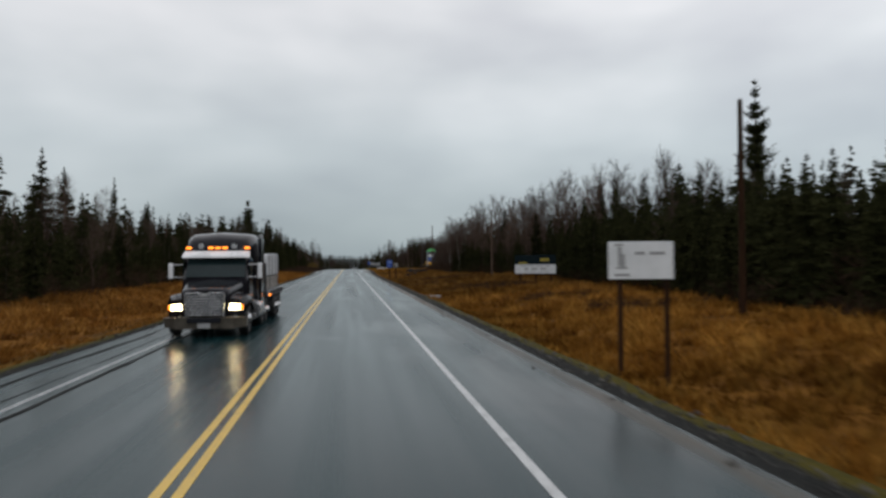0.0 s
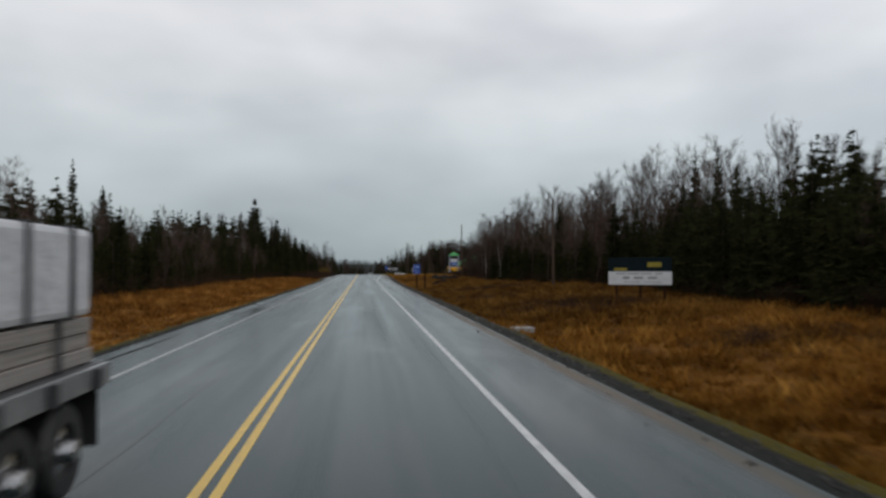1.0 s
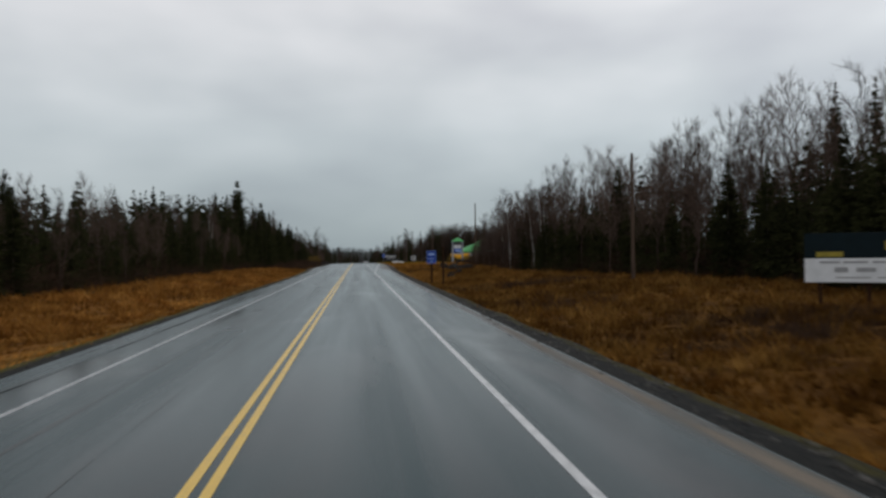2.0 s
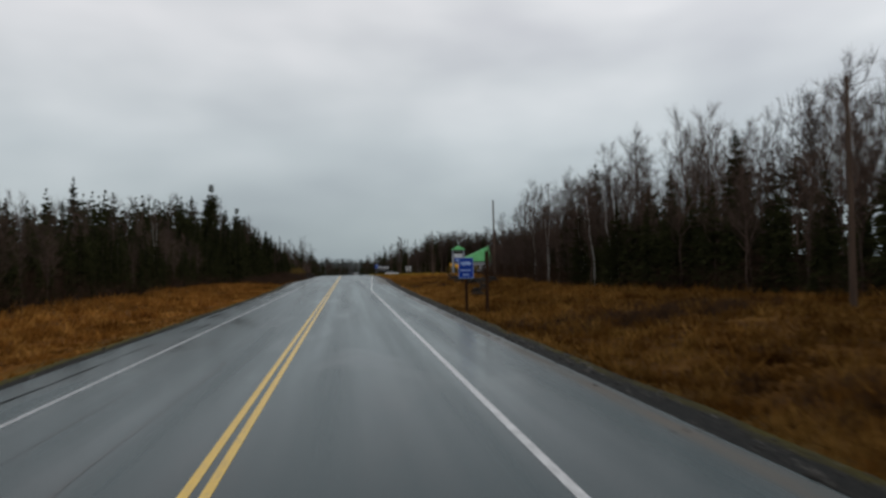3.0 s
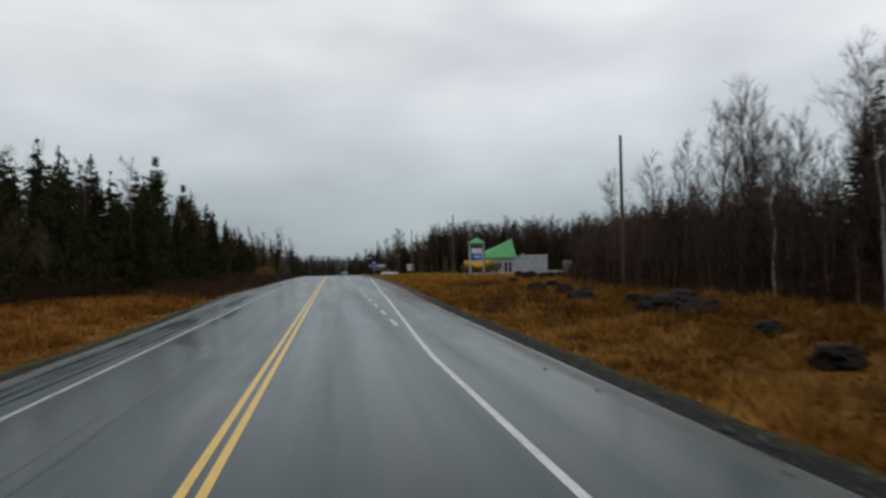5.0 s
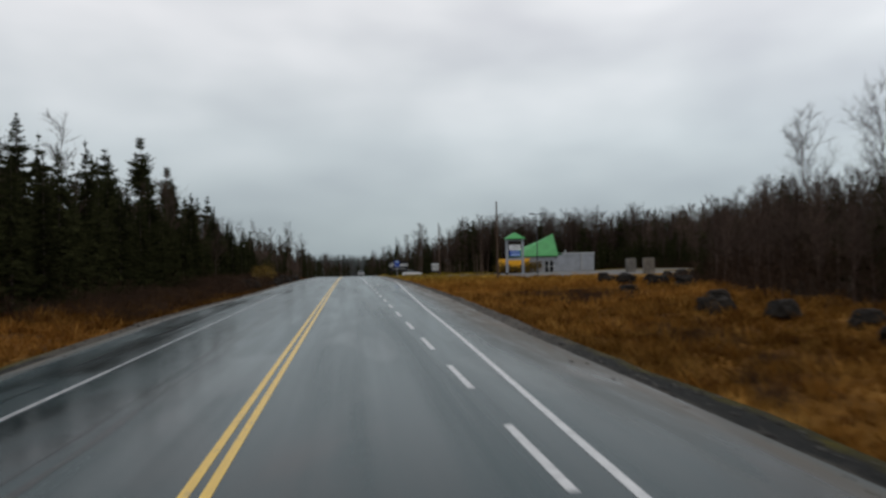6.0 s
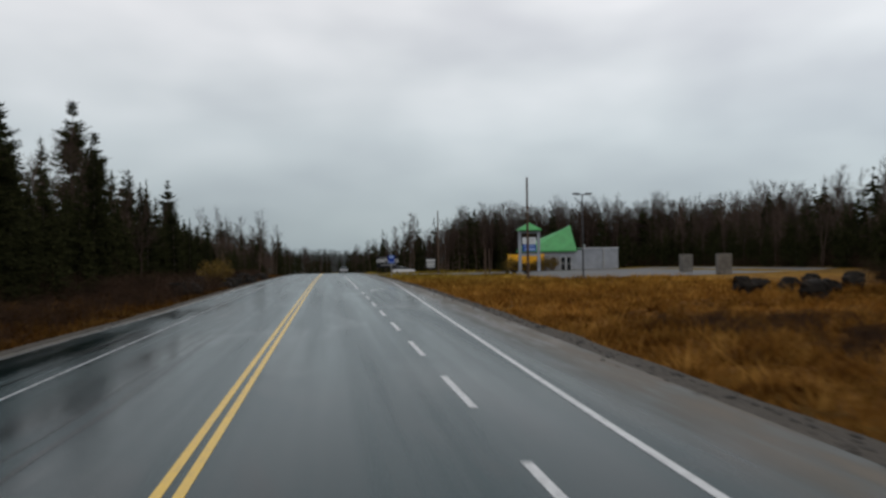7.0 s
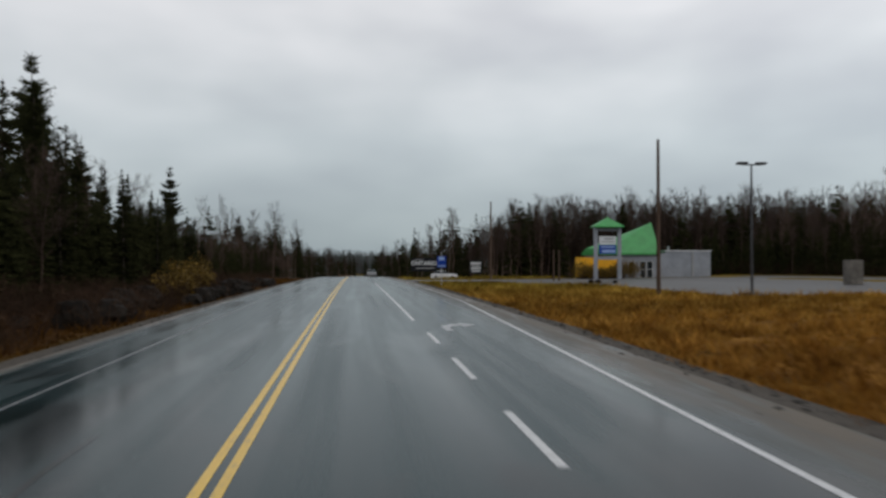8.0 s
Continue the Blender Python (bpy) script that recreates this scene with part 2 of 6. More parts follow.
M_BIRCH = material("birch_bark", [(0.34, (0.05, 0.045, 0.04)), (0.44, (0.30, 0.285, 0.26)), (0.7, (0.46, 0.44, 0.41))], 5, 6, (0.7, 0.9), 0.2, 20, stretch=(0.6, 0.6, 2.5))
M_POLE = material("weathered_pole", [(0.3, (0.036, 0.022, 0.015)), (0.7, (0.105, 0.070, 0.050))], 3, 8, (0.7, 0.9), 0.3, 18, stretch=(4, 4, 0.15), objects=0.25, spec=0.2)
M_POST = material("treated_post", [(0.3, (0.014, 0.007, 0.004)), (0.7, (0.042, 0.021, 0.011))], 4, 8, (0.75, 0.95), 0.3, 18, stretch=(4, 4, 0.3), spec=0.06)
M_ROCK = material("lichened_rock", [(0.3, (0.009, 0.008, 0.007)), (0.60, (0.019, 0.016, 0.013)), (0.82, (0.055, 0.046, 0.038))], 2.6, 8, (0.6, 0.9), 0.8, 5, spec=0.06, objects=0.35, second=(0.6, 0.6, 1.2))
M_CONCRETE = material("damp_concrete", [(0.3, (0.065, 0.065, 0.062)), (0.7, (0.16, 0.156, 0.148))], 3, 8, (0.5, 0.8), 0.3, 25)
M_PILLAR = material("tan_concrete", [(0.3, (0.070, 0.062, 0.052)), (0.7, (0.175, 0.158, 0.135))], 2.2, 9, (0.6, 0.85), 0.4, 14, second=(0.9, 0.7, 1.15))
M_PALESLAB = material("pale_concrete", [(0.3, (0.16, 0.16, 0.155)), (0.7, (0.30, 0.295, 0.285))], 3, 8, (0.5, 0.8), 0.3, 25)
M_SIGNWHITE = material("sign_white", [(0.3, (0.52, 0.54, 0.55)), (0.7, (0.67, 0.685, 0.70))], 1.2, 6, (0.3, 0.5), 0)
M_SIGNGREY = material("sign_grey_print", [(0.3, (0.22, 0.225, 0.23)), (0.7, (0.32, 0.325, 0.33))], 3, 4, (0.4, 0.6), 0)
M_SIGNBLUE = material("sign_blue", [(0.3, (0.004, 0.026, 0.21)), (0.7, (0.008, 0.042, 0.29))], 1.5, 5, (0.45, 0.6), 0, spec=0.15)
M_SIGNPALE = material("sign_pale_blue", [(0.3, (0.17, 0.27, 0.52)), (0.7, (0.28, 0.39, 0.64))], 4, 5, (0.35, 0.5), 0)
M_SIGNTEAL = material("sign_dark_teal", [(0.3, (0.002, 0.007, 0.009)), (0.7, (0.004, 0.012, 0.016))], 1.5, 5, (0.5, 0.7), 0, spec=0.12)
M_SIGNYELLOW = material("sign_yellow", [(0.3, (0.20, 0.16, 0.012)), (0.7, (0.30, 0.24, 0.02))], 3, 4, (0.4, 0.6), 0)
M_SIGNBLACK = material("sign_dark", [(0.3, (0.006, 0.007, 0.010)), (0.7, (0.012, 0.013, 0.018))], 2, 4, (0.5, 0.7), 0, spec=0.15)
M_STEEL = material("galvanised_steel", [(0.3, (0.25, 0.26, 0.27)), (0.7, (0.42, 0.43, 0.44))], 5, 5, (0.35, 0.55), 0, metal=0.8)
M_DARKSTEEL = material("dark_steel", [(0.3, (0.035, 0.036, 0.040)), (0.7, (0.075, 0.077, 0.082))], 4, 5, (0.4, 0.6), 0, metal=0.5)
M_STUCCO = material("pale_wall", [(0.3, (0.20, 0.215, 0.24)), (0.7, (0.285, 0.305, 0.34))], 0.9, 8, (0.6, 0.85), 0.2, 12, second=(0.2, 0.85, 1.1))
M_GREENROOF = material("green_metal_roof", [(0.3, (0.030, 0.22, 0.055)), (0.7, (0.050, 0.31, 0.08))], 0.8, 5, (0.4, 0.6), 0)
M_GLASSDARK = material("dark_window_glass", [(0.3, (0.010, 0.012, 0.014)), (0.7, (0.022, 0.026, 0.030))], 1, 3, (0.05, 0.12), 0)
M_CONTAINER = material("yellow_paint", [(0.3, (0.68, 0.33, 0.004)), (0.7, (0.86, 0.45, 0.007))], 1.5, 7, (0.4, 0.65), 0.1, 8)


# ---- mesh helpers ----
def part(name, bm, mat, parent=None, label="", smooth=False):
    me = bpy.data.meshes.new(name)
    bmesh.ops.recalc_face_normals(bm, faces=bm.faces)
    bm.to_mesh(me)
    bm.free()
    me.materials.append(mat)
    if smooth:
        me.polygons.foreach_set("use_smooth", [True] * len(me.polygons))
        me.set_sharp_from_angle(angle=radians(42))
    ob = new(name, me)
    if parent is not None:
        ob.parent = parent
    if label:
        tagged(ob, label)
    return ob


def mesh_part(name, verts, faces, mat, parent=None, label="", smooth=False):
    me = bpy.data.meshes.new(name)
    me.from_pydata([tuple(v) for v in verts], [], [tuple(f) for f in faces])
    me.materials.append(mat)
    if smooth:
        me.polygons.foreach_set("use_smooth", [True] * len(me.polygons))
    me.update()
    ob = new(name, me)
    if parent is not None:
        ob.parent = parent
    if label:
        tagged(ob, label)
    return ob


def soup(name, verts, tris, mat, parent=None):
    """A mesh from numpy arrays: n x 3 places and k x 3 triangles."""
    me = bpy.data.meshes.new(name)
    verts, tris = np.asarray(verts, np.float32), np.asarray(tris, np.int32)
    me.vertices.add(len(verts))
    me.vertices.foreach_set("co", verts.ravel())
    me.loops.add(tris.size)
    me.loops.foreach_set("vertex_index", tris.ravel())
    me.polygons.add(len(tris))
    me.polygons.foreach_set("loop_start", np.arange(0, tris.size, 3, dtype=np.int32))
    me.update(calc_edges=True)
    me.materials.append(mat)
    ob = new(name, me)
    if parent is not None:
        ob.parent = parent
    return ob


def thing(name, label, category, m=None, group="", kind=""):
    ob = new(name)
    if m is not None:
        ob.matrix_basis = m
    return tagged(ob, label, category, group, kind)


def box(size, centre=(0, 0, 0), bevel=0.0, turn=None, bm=None):
    bm = bm or bmesh.new()
    made = bmesh.ops.create_cube(bm, size=1.0)["verts"]
    m = Matrix.Translation(centre) @ (turn or Matrix()) @ Matrix.Diagonal((*size, 1))
    bmesh.ops.transform(bm, matrix=m, verts=made)
    if bevel:
        edges = {e for v in made for e in v.link_edges}
        bmesh.ops.bevel(bm, geom=list(edges), offset=bevel, segments=2, affect="EDGES", profile=0.6)
    return bm


def rod(r1, r2, length, m=None, sides=12, bm=None):
    """A tapered round bar from the origin along z, turned and moved by m."""
    bm = bm or bmesh.new()
    made = bmesh.ops.create_cone(bm, cap_ends=True, segments=sides, radius1=r1, radius2=r2, depth=length)["verts"]
    bmesh.ops.transform(bm, matrix=(m or Matrix()) @ Matrix.Translation((0, 0, length / 2)), verts=made)
    return bm


def hull(rings, bm=None, close=True):
    """Joins rings of equal point counts into one skin."""
    bm = bm or bmesh.new()
    vs = [[bm.verts.new(p) for p in ring] for ring in rings]
    k = len(rings[0])
    for a, b in zip(vs, vs[1:]):
        for i in range(k):
            bm.faces.new((a[i], a[(i + 1) % k], b[(i + 1) % k], b[i]))
    if close:
        bm.faces.new(vs[0][::-1])
        bm.faces.new(vs[-1])
    return bm


# ---- the lie of the land ----
def smooth(a, b, v):
    s = min(max((v - a) / (b - a), 0.0), 1.0)
    return s * s * (3 - 2 * s)


def lerp_table(table, v):
    if v <= table[0][0]:
        return table[0][1]
    for (a, p), (b, q) in zip(table, table[1:]):
        if v <= b:
            return p + (q - p) * (v - a) / (b - a)
    return table[-1][1]


def grade(y):
    """Height of the road: level, then a slow crest, a dip and a far rise."""
    if y < 225:
        return 0.0
    if y < 425:
        return -((y - 225) ** 2) / 14660
    d = min(y - 425, 420)
    return -2.729 - 0.02729 * d + d * d * 0.0000325


def bend(y):
    """The far road swings to the right behind the woods."""
    return max(0.0, y - 600) ** 2 / 700


RIGHT_NEAR = [(6.0, -0.06), (6.4, -0.10), (7.3, -0.40), (8.3, -0.68), (9.6, -0.76), (13, -0.42), (18, -0.05), (24, 0.10), (40, 0.3), (120, 2.5)]
RIGHT_MID = [(6.2, -0.06), (6.6, -0.10), (7.6, -0.30), (9.5, -0.50), (13, -0.35), (18, -0.1), (23, 0.15), (40, 0.4), (120, 2.5)]
RIGHT_LOT = [(7.4, -0.08), (8.4, -0.2), (12, -0.35), (18, -0.25), (30, -0.12), (55, 0.1), (120, 2.0)]
LEFT_SIDE = [(5.0, -0.05), (5.8, -0.12), (7.0, -0.32), (9.0, -0.5), (12, -0.3), (17, -0.1), (30, 0.2), (120, 2.5)]


def land(x, y):
    z = grade(y)
    x -= bend(y)
    if x >= 0:
        k = smooth(190, 232, y)
        j = smooth(158, 184, y)
        side = (lerp_table(RIGHT_NEAR, x) * (1 - j) + lerp_table(RIGHT_MID, x) * j) * (1 - k) + lerp_table(RIGHT_LOT, x) * k
        side -= 0.36 * smooth(17, 23, x) * (1 - smooth(33, 42, x)) * (1 - smooth(82, 98, y))
        far = max(0.0, x - 8.0)
    else:
        side = lerp_table(LEFT_SIDE, -x)
        far = max(0.0, -x - 6.5)
    rough = min(1.0, far / 4.0) * (1 - 0.8 * smooth(232, 255, y) * (x > 14) * (x < 75) * (y < 318))
    side += rough * (0.22 * noise.noise((x * 0.11, y * 0.09, 0.3)) + 0.09 * noise.noise((x * 0.5, y * 0.42, 5.0)))
    return z + side


def right_edge(y):
    """Pavement's edge towards the right verge."""
    return lerp_table(((110, 5.92), (135, 6.0), (160, 6.3), (180, 6.7), (194, 7.2), (214, 7.6), (232, 7.8)), y) + bend(y)


def left_edge(y):
    return lerp_table(((138, -4.95), (160, -5.3), (175, -5.85), (190, -6.3), (200, -6.1), (214, -5.6), (300, -5.4)), y) + bend(y)


LEFT_WOODS = [(-80, 17), (60, 17), (120, 17.5), (185, 17), (205, 14.8), (235, 13.8), (300, 13.5), (420, 11), (600, 7.5), (1500, 6)]
RIGHT_WOODS = [(-80, 18), (25, 19), (36, 20.5), (46, 24), (60, 25.5), (80, 27), (98, 27), (125, 22.5), (140, 20.5), (172, 20.5), (186, 21), (196, 22), (206, 24.5), (221, 34), (230, 40), (242, 50), (262, 62), (312, 66), (334, 62), (338, 26), (360, 17), (460, 10), (600, 8), (1500, 6)]


def woods_at(x, y):
    """How far a place lies inside the woods' edge."""
    x -= bend(y)
    return (x - lerp_table(RIGHT_WOODS, y)) if x > 0 else (-x - lerp_table(LEFT_WOODS, y))


RIGHT_TONE = [(20, (1.36, 1.24, 0.92)), (55, (1.08, 0.98, 0.76)), (75, (0.80, 0.77, 0.73)), (92, (0.70, 0.68, 0.65)), (120, (0.78, 0.76, 0.72)), (136, (1.0, 0.97, 0.92)), (160, (1.08, 1.05, 0.98)), (200, (1.08, 1.0, 0.86)), (225, (1.34, 1.24, 0.96)), (248, (1.55, 1.62, 1.2)), (285, (1.15, 1.62, 1.05))]
# from y 205 the left tone is dark heath plus the woods' shade painted in
LEFT_TONE = [(120, (1.25, 1.12, 1.0)), (178, (1.2, 1.08, 0.98)), (205, (0.46, 0.43, 0.40)), (300, (0.5, 0.47, 0.44))]


def grass_tone(x, y):
    """How pale and dry or dark and heathy the grass grows along the road; the dark left stretch also holds painted
    shade.
    """
    table = RIGHT_TONE if x > 0 else LEFT_TONE
    k = 1 + 0.2 * noise.noise((x * 0.08, y * 0.05, 11.0))
    return tuple(k * lerp_table([(a, c[i]) for a, c in table], y) for i in range(3))


def ground_material():
    """Dead grass where it is open, dark leaf litter under the trees, moss by the gravel."""
    m = bpy.data.materials.new("verge_ground")
    m.use_nodes = True
    n, l = m.node_tree.nodes, m.node_tree.links
    bsdf = n["Principled BSDF"]
    pos = n.new("ShaderNodeNewGeometry").outputs["Position"]
    big = node(n, "ShaderNodeTexNoise", Scale=0.42, Detail=6.0, Roughness=0.65)
    mp = node(n, "ShaderNodeMapping", Scale=(1.5, 0.8, 1))
    l.new(pos, mp.inputs["Vector"])
    l.new(mp.outputs[0], big.inputs["Vector"])
    fine = node(n, "ShaderNodeTexNoise", Scale=6.0, Detail=7.0, Roughness=0.7)
    l.new(pos, fine.inputs["Vector"])
    half = n.new("ShaderNodeMix")
    half.inputs["Factor"].default_value = 0.28
    l.new(big.outputs["Fac"], half.inputs[2])
    l.new(fine.outputs["Fac"], half.inputs[3])
    grass = ramp(n, [(0.32, (0.024, 0.011, 0.004)), (0.45, (0.085, 0.040, 0.009)), (0.58, (0.160, 0.080, 0.018)), (0.72, (0.24, 0.132, 0.036))])
    l.new(half.outputs[0], grass.inputs[0])
    litter = ramp(n, [(0.35, (0.012, 0.009, 0.006)), (0.65, (0.040, 0.028, 0.018))])
    l.new(fine.outputs["Fac"], litter.inputs[0])
    moss = ramp(n, [(0.35, (0.034, 0.029, 0.005)), (0.65, (0.100, 0.083, 0.012))])
    l.new(fine.outputs["Fac"], moss.inputs[0])
    kinds = n.new("ShaderNodeAttribute")
    kinds.attribute_name = "ground_kind"
    parts = n.new("ShaderNodeSeparateColor")
    l.new(kinds.outputs["Color"], parts.inputs[0])
    a = n.new("ShaderNodeMix")
    a.data_type = "RGBA"
    l.new(parts.outputs[0], a.inputs["Factor"])
    tone = n.new("ShaderNodeAttribute")
    tone.attribute_name = "grass_tone"
    toned = n.new("ShaderNodeMix")
    toned.data_type, toned.blend_type = "RGBA", "MULTIPLY"
    toned.inputs["Factor"].default_value = 1.0
    l.new(grass.outputs[0], toned.inputs[6])
    l.new(tone.outputs["Color"], toned.inputs[7])
    l.new(toned.outputs[2], a.inputs[6])
    l.new(litter.outputs[0], a.inputs[7])
    b = n.new("ShaderNodeMix")
    b.data_type = "RGBA"
    l.new(parts.outputs[1], b.inputs["Factor"])
    l.new(a.outputs[2], b.inputs[6])
    l.new(moss.outputs[0], b.inputs[7])
    l.new(b.outputs[2], bsdf.inputs["Base Color"])
    bsdf.inputs["Roughness"].default_value = 0.9
    bsdf.inputs["Specular IOR Level"].default_value = 0.04
    bp = node(n, "ShaderNodeBump", Strength=0.7, Distance=0.12)
    l.new(fine.outputs["Fac"], bp.inputs["Height"])
    l.new(bp.outputs[0], bsdf.inputs["Normal"])
    return m


M_GROUND = ground_material()


def shoulder_material():
    """Dark wet gravel that passes into olive moss away from the road and into washed sand at the asphalt."""
    m = bpy.data.materials.new("gravel_and_moss")
    m.use_nodes = True
    n, l = m.node_tree.nodes, m.node_tree.links
    bsdf = n["Principled BSDF"]
    pos = n.new("ShaderNodeNewGeometry").outputs["Position"]
    fine = node(n, "ShaderNodeTexNoise", Scale=14.0, Detail=6.0, Roughness=0.7)
    l.new(pos, fine.inputs["Vector"])
    broad = node(n, "ShaderNodeTexNoise", Scale=1.3, Detail=6.0, Roughness=0.65)
    mp = node(n, "ShaderNodeMapping", Scale=(1.6, 0.6, 1))
    l.new(pos, mp.inputs["Vector"])
    l.new(mp.outputs[0], broad.inputs["Vector"])
    gravel = ramp(n, [(0.32, (0.008, 0.009, 0.009)), (0.55, (0.021, 0.022, 0.021)), (0.78, (0.065, 0.061, 0.054))])
    moss = ramp(n, [(0.35, (0.034, 0.029, 0.005)), (0.65, (0.100, 0.083, 0.012))])
    sandy = ramp(n, [(0.3, (0.042, 0.038, 0.033)), (0.7, (0.115, 0.102, 0.087))])
    for r in (gravel, moss, sandy):
        l.new(fine.outputs["Fac"], r.inputs[0])
    at = n.new("ShaderNodeAttribute")
    at.attribute_name = "road_dirt"
    parts = n.new("ShaderNodeSeparateColor")
    l.new(at.outputs["Color"], parts.inputs[0])
    colour = gravel.outputs[0]
    for channel, other in ((2, moss), (0, sandy)):
        sum_ = n.new("ShaderNodeMath")
        sum_.operation = "ADD"
        l.new(parts.outputs[channel], sum_.inputs[0])
        l.new(broad.outputs["Fac"], sum_.inputs[1])
        edge = node(n, "ShaderNodeMapRange")
        edge.inputs[1].default_value, edge.inputs[2].default_value = 0.82, 1.22
        l.new(sum_.outputs[0], edge.inputs[0])
        mx = n.new("ShaderNodeMix")
        mx.data_type = "RGBA"
        l.new(edge.outputs[0], mx.inputs["Factor"])
        l.new(colour, mx.inputs[6])
        l.new(other.outputs[0], mx.inputs[7])
        colour = mx.outputs[2]
    l.new(colour, bsdf.inputs["Base Color"])
    bsdf.inputs["Roughness"].default_value = 0.8
    bsdf.inputs["Specular IOR Level"].default_value = 0.05
    bp = node(n, "ShaderNodeBump", Strength=0.9, Distance=0.05)
    l.new(fine.outputs["Fac"], bp.inputs["Height"])
    l.new(bp.outputs[0], bsdf.inputs["Normal"])
    return m


M_SHOULDER = shoulder_material()


# ---- ground, road, shoulders, markings ----
def build_ground():
    xs = sorted(set([-2500, -1200, -600, -300, -180, -120, -90, -70, -55] + [-45 + 2.5 * i for i in range(13)] + [-14 + 0.8 * i for i in range(12)]
                    + [-4.4, -2, 0, 2, 4.5, 5.2] + [5.8 + 0.7 * i for i in range(14)] + [16.5 + 1.7 * i for i in range(18)] + [50, 60, 70, 85, 110, 150, 300, 600, 1200, 2500]))
    ys = [-2500, -900, -300, -120, -60, -30] + [-15 + 2.2 * i for i in range(170)] + [362 + 8 * i for i in range(60)] + [850, 1000, 1250, 1500, 1900, 2600]
    verts, cols, tones = [], [], []
    for y in ys:
        for x in xs:
            tones.append((*grass_tone(x, y), 1))
            on_road = left_edge(y) - 0.3 < x < right_edge(y) + 0.3
            z = grade(y) - 0.14 if on_road else land(max(-140, min(140, x)), y)
            verts.append((x, y, z))
            inside = smooth(-2.5, 2.0, woods_at(x, y)) if abs(x) > 8 else 0.0
            moss = (1 - smooth(0.4, 2.4, x - right_edge(y) - 1.2)) if x > 0 else 0.5 * (1 - smooth(0.3, 1.8, left_edge(y) - 1.0 - x))
            cols.append((inside, max(0, min(1, moss)) * (0.9 if x < 0 else 0.9 - 0.6 * smooth(24, 60, y)), 0, 1))
    nx = len(xs)
    faces = [(j * nx + i, j * nx + i + 1, (j + 1) * nx + i + 1, (j + 1) * nx + i) for j in range(len(ys) - 1) for i in range(nx - 1)]
    ob = mesh_part("ground", verts, faces, M_GROUND, smooth=True)
    at = ob.data.attributes.new("ground_kind", "FLOAT_COLOR", "POINT")
    at.data.foreach_set("color", np.array(cols, np.float32).ravel())
    at = ob.data.attributes.new("grass_tone", "FLOAT_COLOR", "POINT")
    at.data.foreach_set("color", np.array(tones, np.float32).ravel())
    return tagged(ob, "rolling verge of dead golden grass beside the highway", "ground", kind="structure")


build_ground()


def ribbon(name, a, b, y0, y1, lift, mat, step=3.0, rows=1, on=None):
    """A strip along the road between the edges a(y) and b(y)."""
    count = max(1, int(round((y1 - y0) / step)))
    verts, faces = [], []
    for j in range(count + 1):
        y = y0 + (y1 - y0) * j / count
        for i in range(rows + 1):
            x = a(y) + (b(y) - a(y)) * i / rows
            verts.append((x, y, (on(x, y) if on else grade(y)) + lift))
    k = rows + 1
    for j in range(count):
        for i in range(rows):
            p = j * k + i
            faces.append((p, p + 1, p + 1 + k, p + k))
    return mesh_part(name, verts, faces, mat)


def paint(ob, cols):
    at = ob.data.attributes.new("road_dirt", "FLOAT_COLOR", "POINT")
    at.data.foreach_set("color", np.array(cols, np.float32).ravel())
    return ob


def lying_sand(d, y):
    """Washed sand on the asphalt at d metres inside the right edge: a thin streak, later a broad dusting."""
    thin = (smooth(0.02, 0.14, d) * (1 - smooth(0.22, 0.52, d))) * (0.62 + 0.5 * smooth(28, 42, y) * (1 - smooth(66, 84, y)) + 0.35 * noise.noise((3, y * 0.06, 2)))
    wide = 0.85 * (1 - smooth(0.25, 2.0, d))
    k = smooth(150, 186, y)
    return max(0.0, thin * (1 - k) + wide * k)


def water_film(x, y):
    """Where water stands on the asphalt: the worn far lane and the far shoulder."""
    lane = smooth(-3.1, -2.5, x) * (1 - smooth(-2.0, -1.2, x)) * smooth(150, 170, y) * (1 - smooth(225, 245, y))
    side = smooth(left_edge(y) + 0.25, left_edge(y) + 0.6, x) * (1 - smooth(-4.1, -3.7, x)) * (0.5 + 0.5 * smooth(120, 165, y))
    near = smooth(4.0, 4.5, x) * (1 - smooth(right_edge(y) - 0.6, right_edge(y) - 0.25, x)) * (1 - smooth(60, 80, y))
    return min(1.0, 0.85 * lane + 0.6 * side + 1.2 * near)


def build_road():
    """The pavement, a slab whose top lies on the grade, with the dirt and the water that lie on it."""
    ys = [-300, -200, -120] + [-80 + 3.0 * i for i in range(160)] + [402 + 12 * i for i in range(40)]
    verts, cols, faces = [], [], []
    for y in ys:
        a, b, z = left_edge(y), right_edge(y), grade(y)
        across = [a, a + 0.18, a + 0.45, a + 0.9, a + 1.3] + [v + bend(y) for v in (-3.1, -2.6, -2.1, -1.6, -1.1, 0.0, 2.0)] + [b - 2.1, b - 1.5, b - 1.0, b - 0.65, b - 0.45, b - 0.3, b - 0.18, b - 0.08, b]
        for x in across:
            verts.append((x, y, z))
            left_sand = 0.8 * (1 - smooth(0.05, 0.35, x - a)) * smooth(110, 160, y)
            cols.append((max(lying_sand(b - x, y) if x > 0 else 0, left_sand), water_film(x, y), 0, 1))
        for x in (b, a):
            verts.append((x, y, z - 0.10))
            cols.append((0, 0, 0, 1))
    k = 23
    for j in range(len(ys) - 1):
        for i in range(k):
            p, q = j * k + i, j * k + (i + 1) % k
            faces.append((p, q, q + k, p + k))
    return paint(mesh_part("road", verts, faces, M_ASPHALT), cols)


tagged(build_road(), "wet grey asphalt two-lane highway with worn wheel tracks", "road", kind="structure")


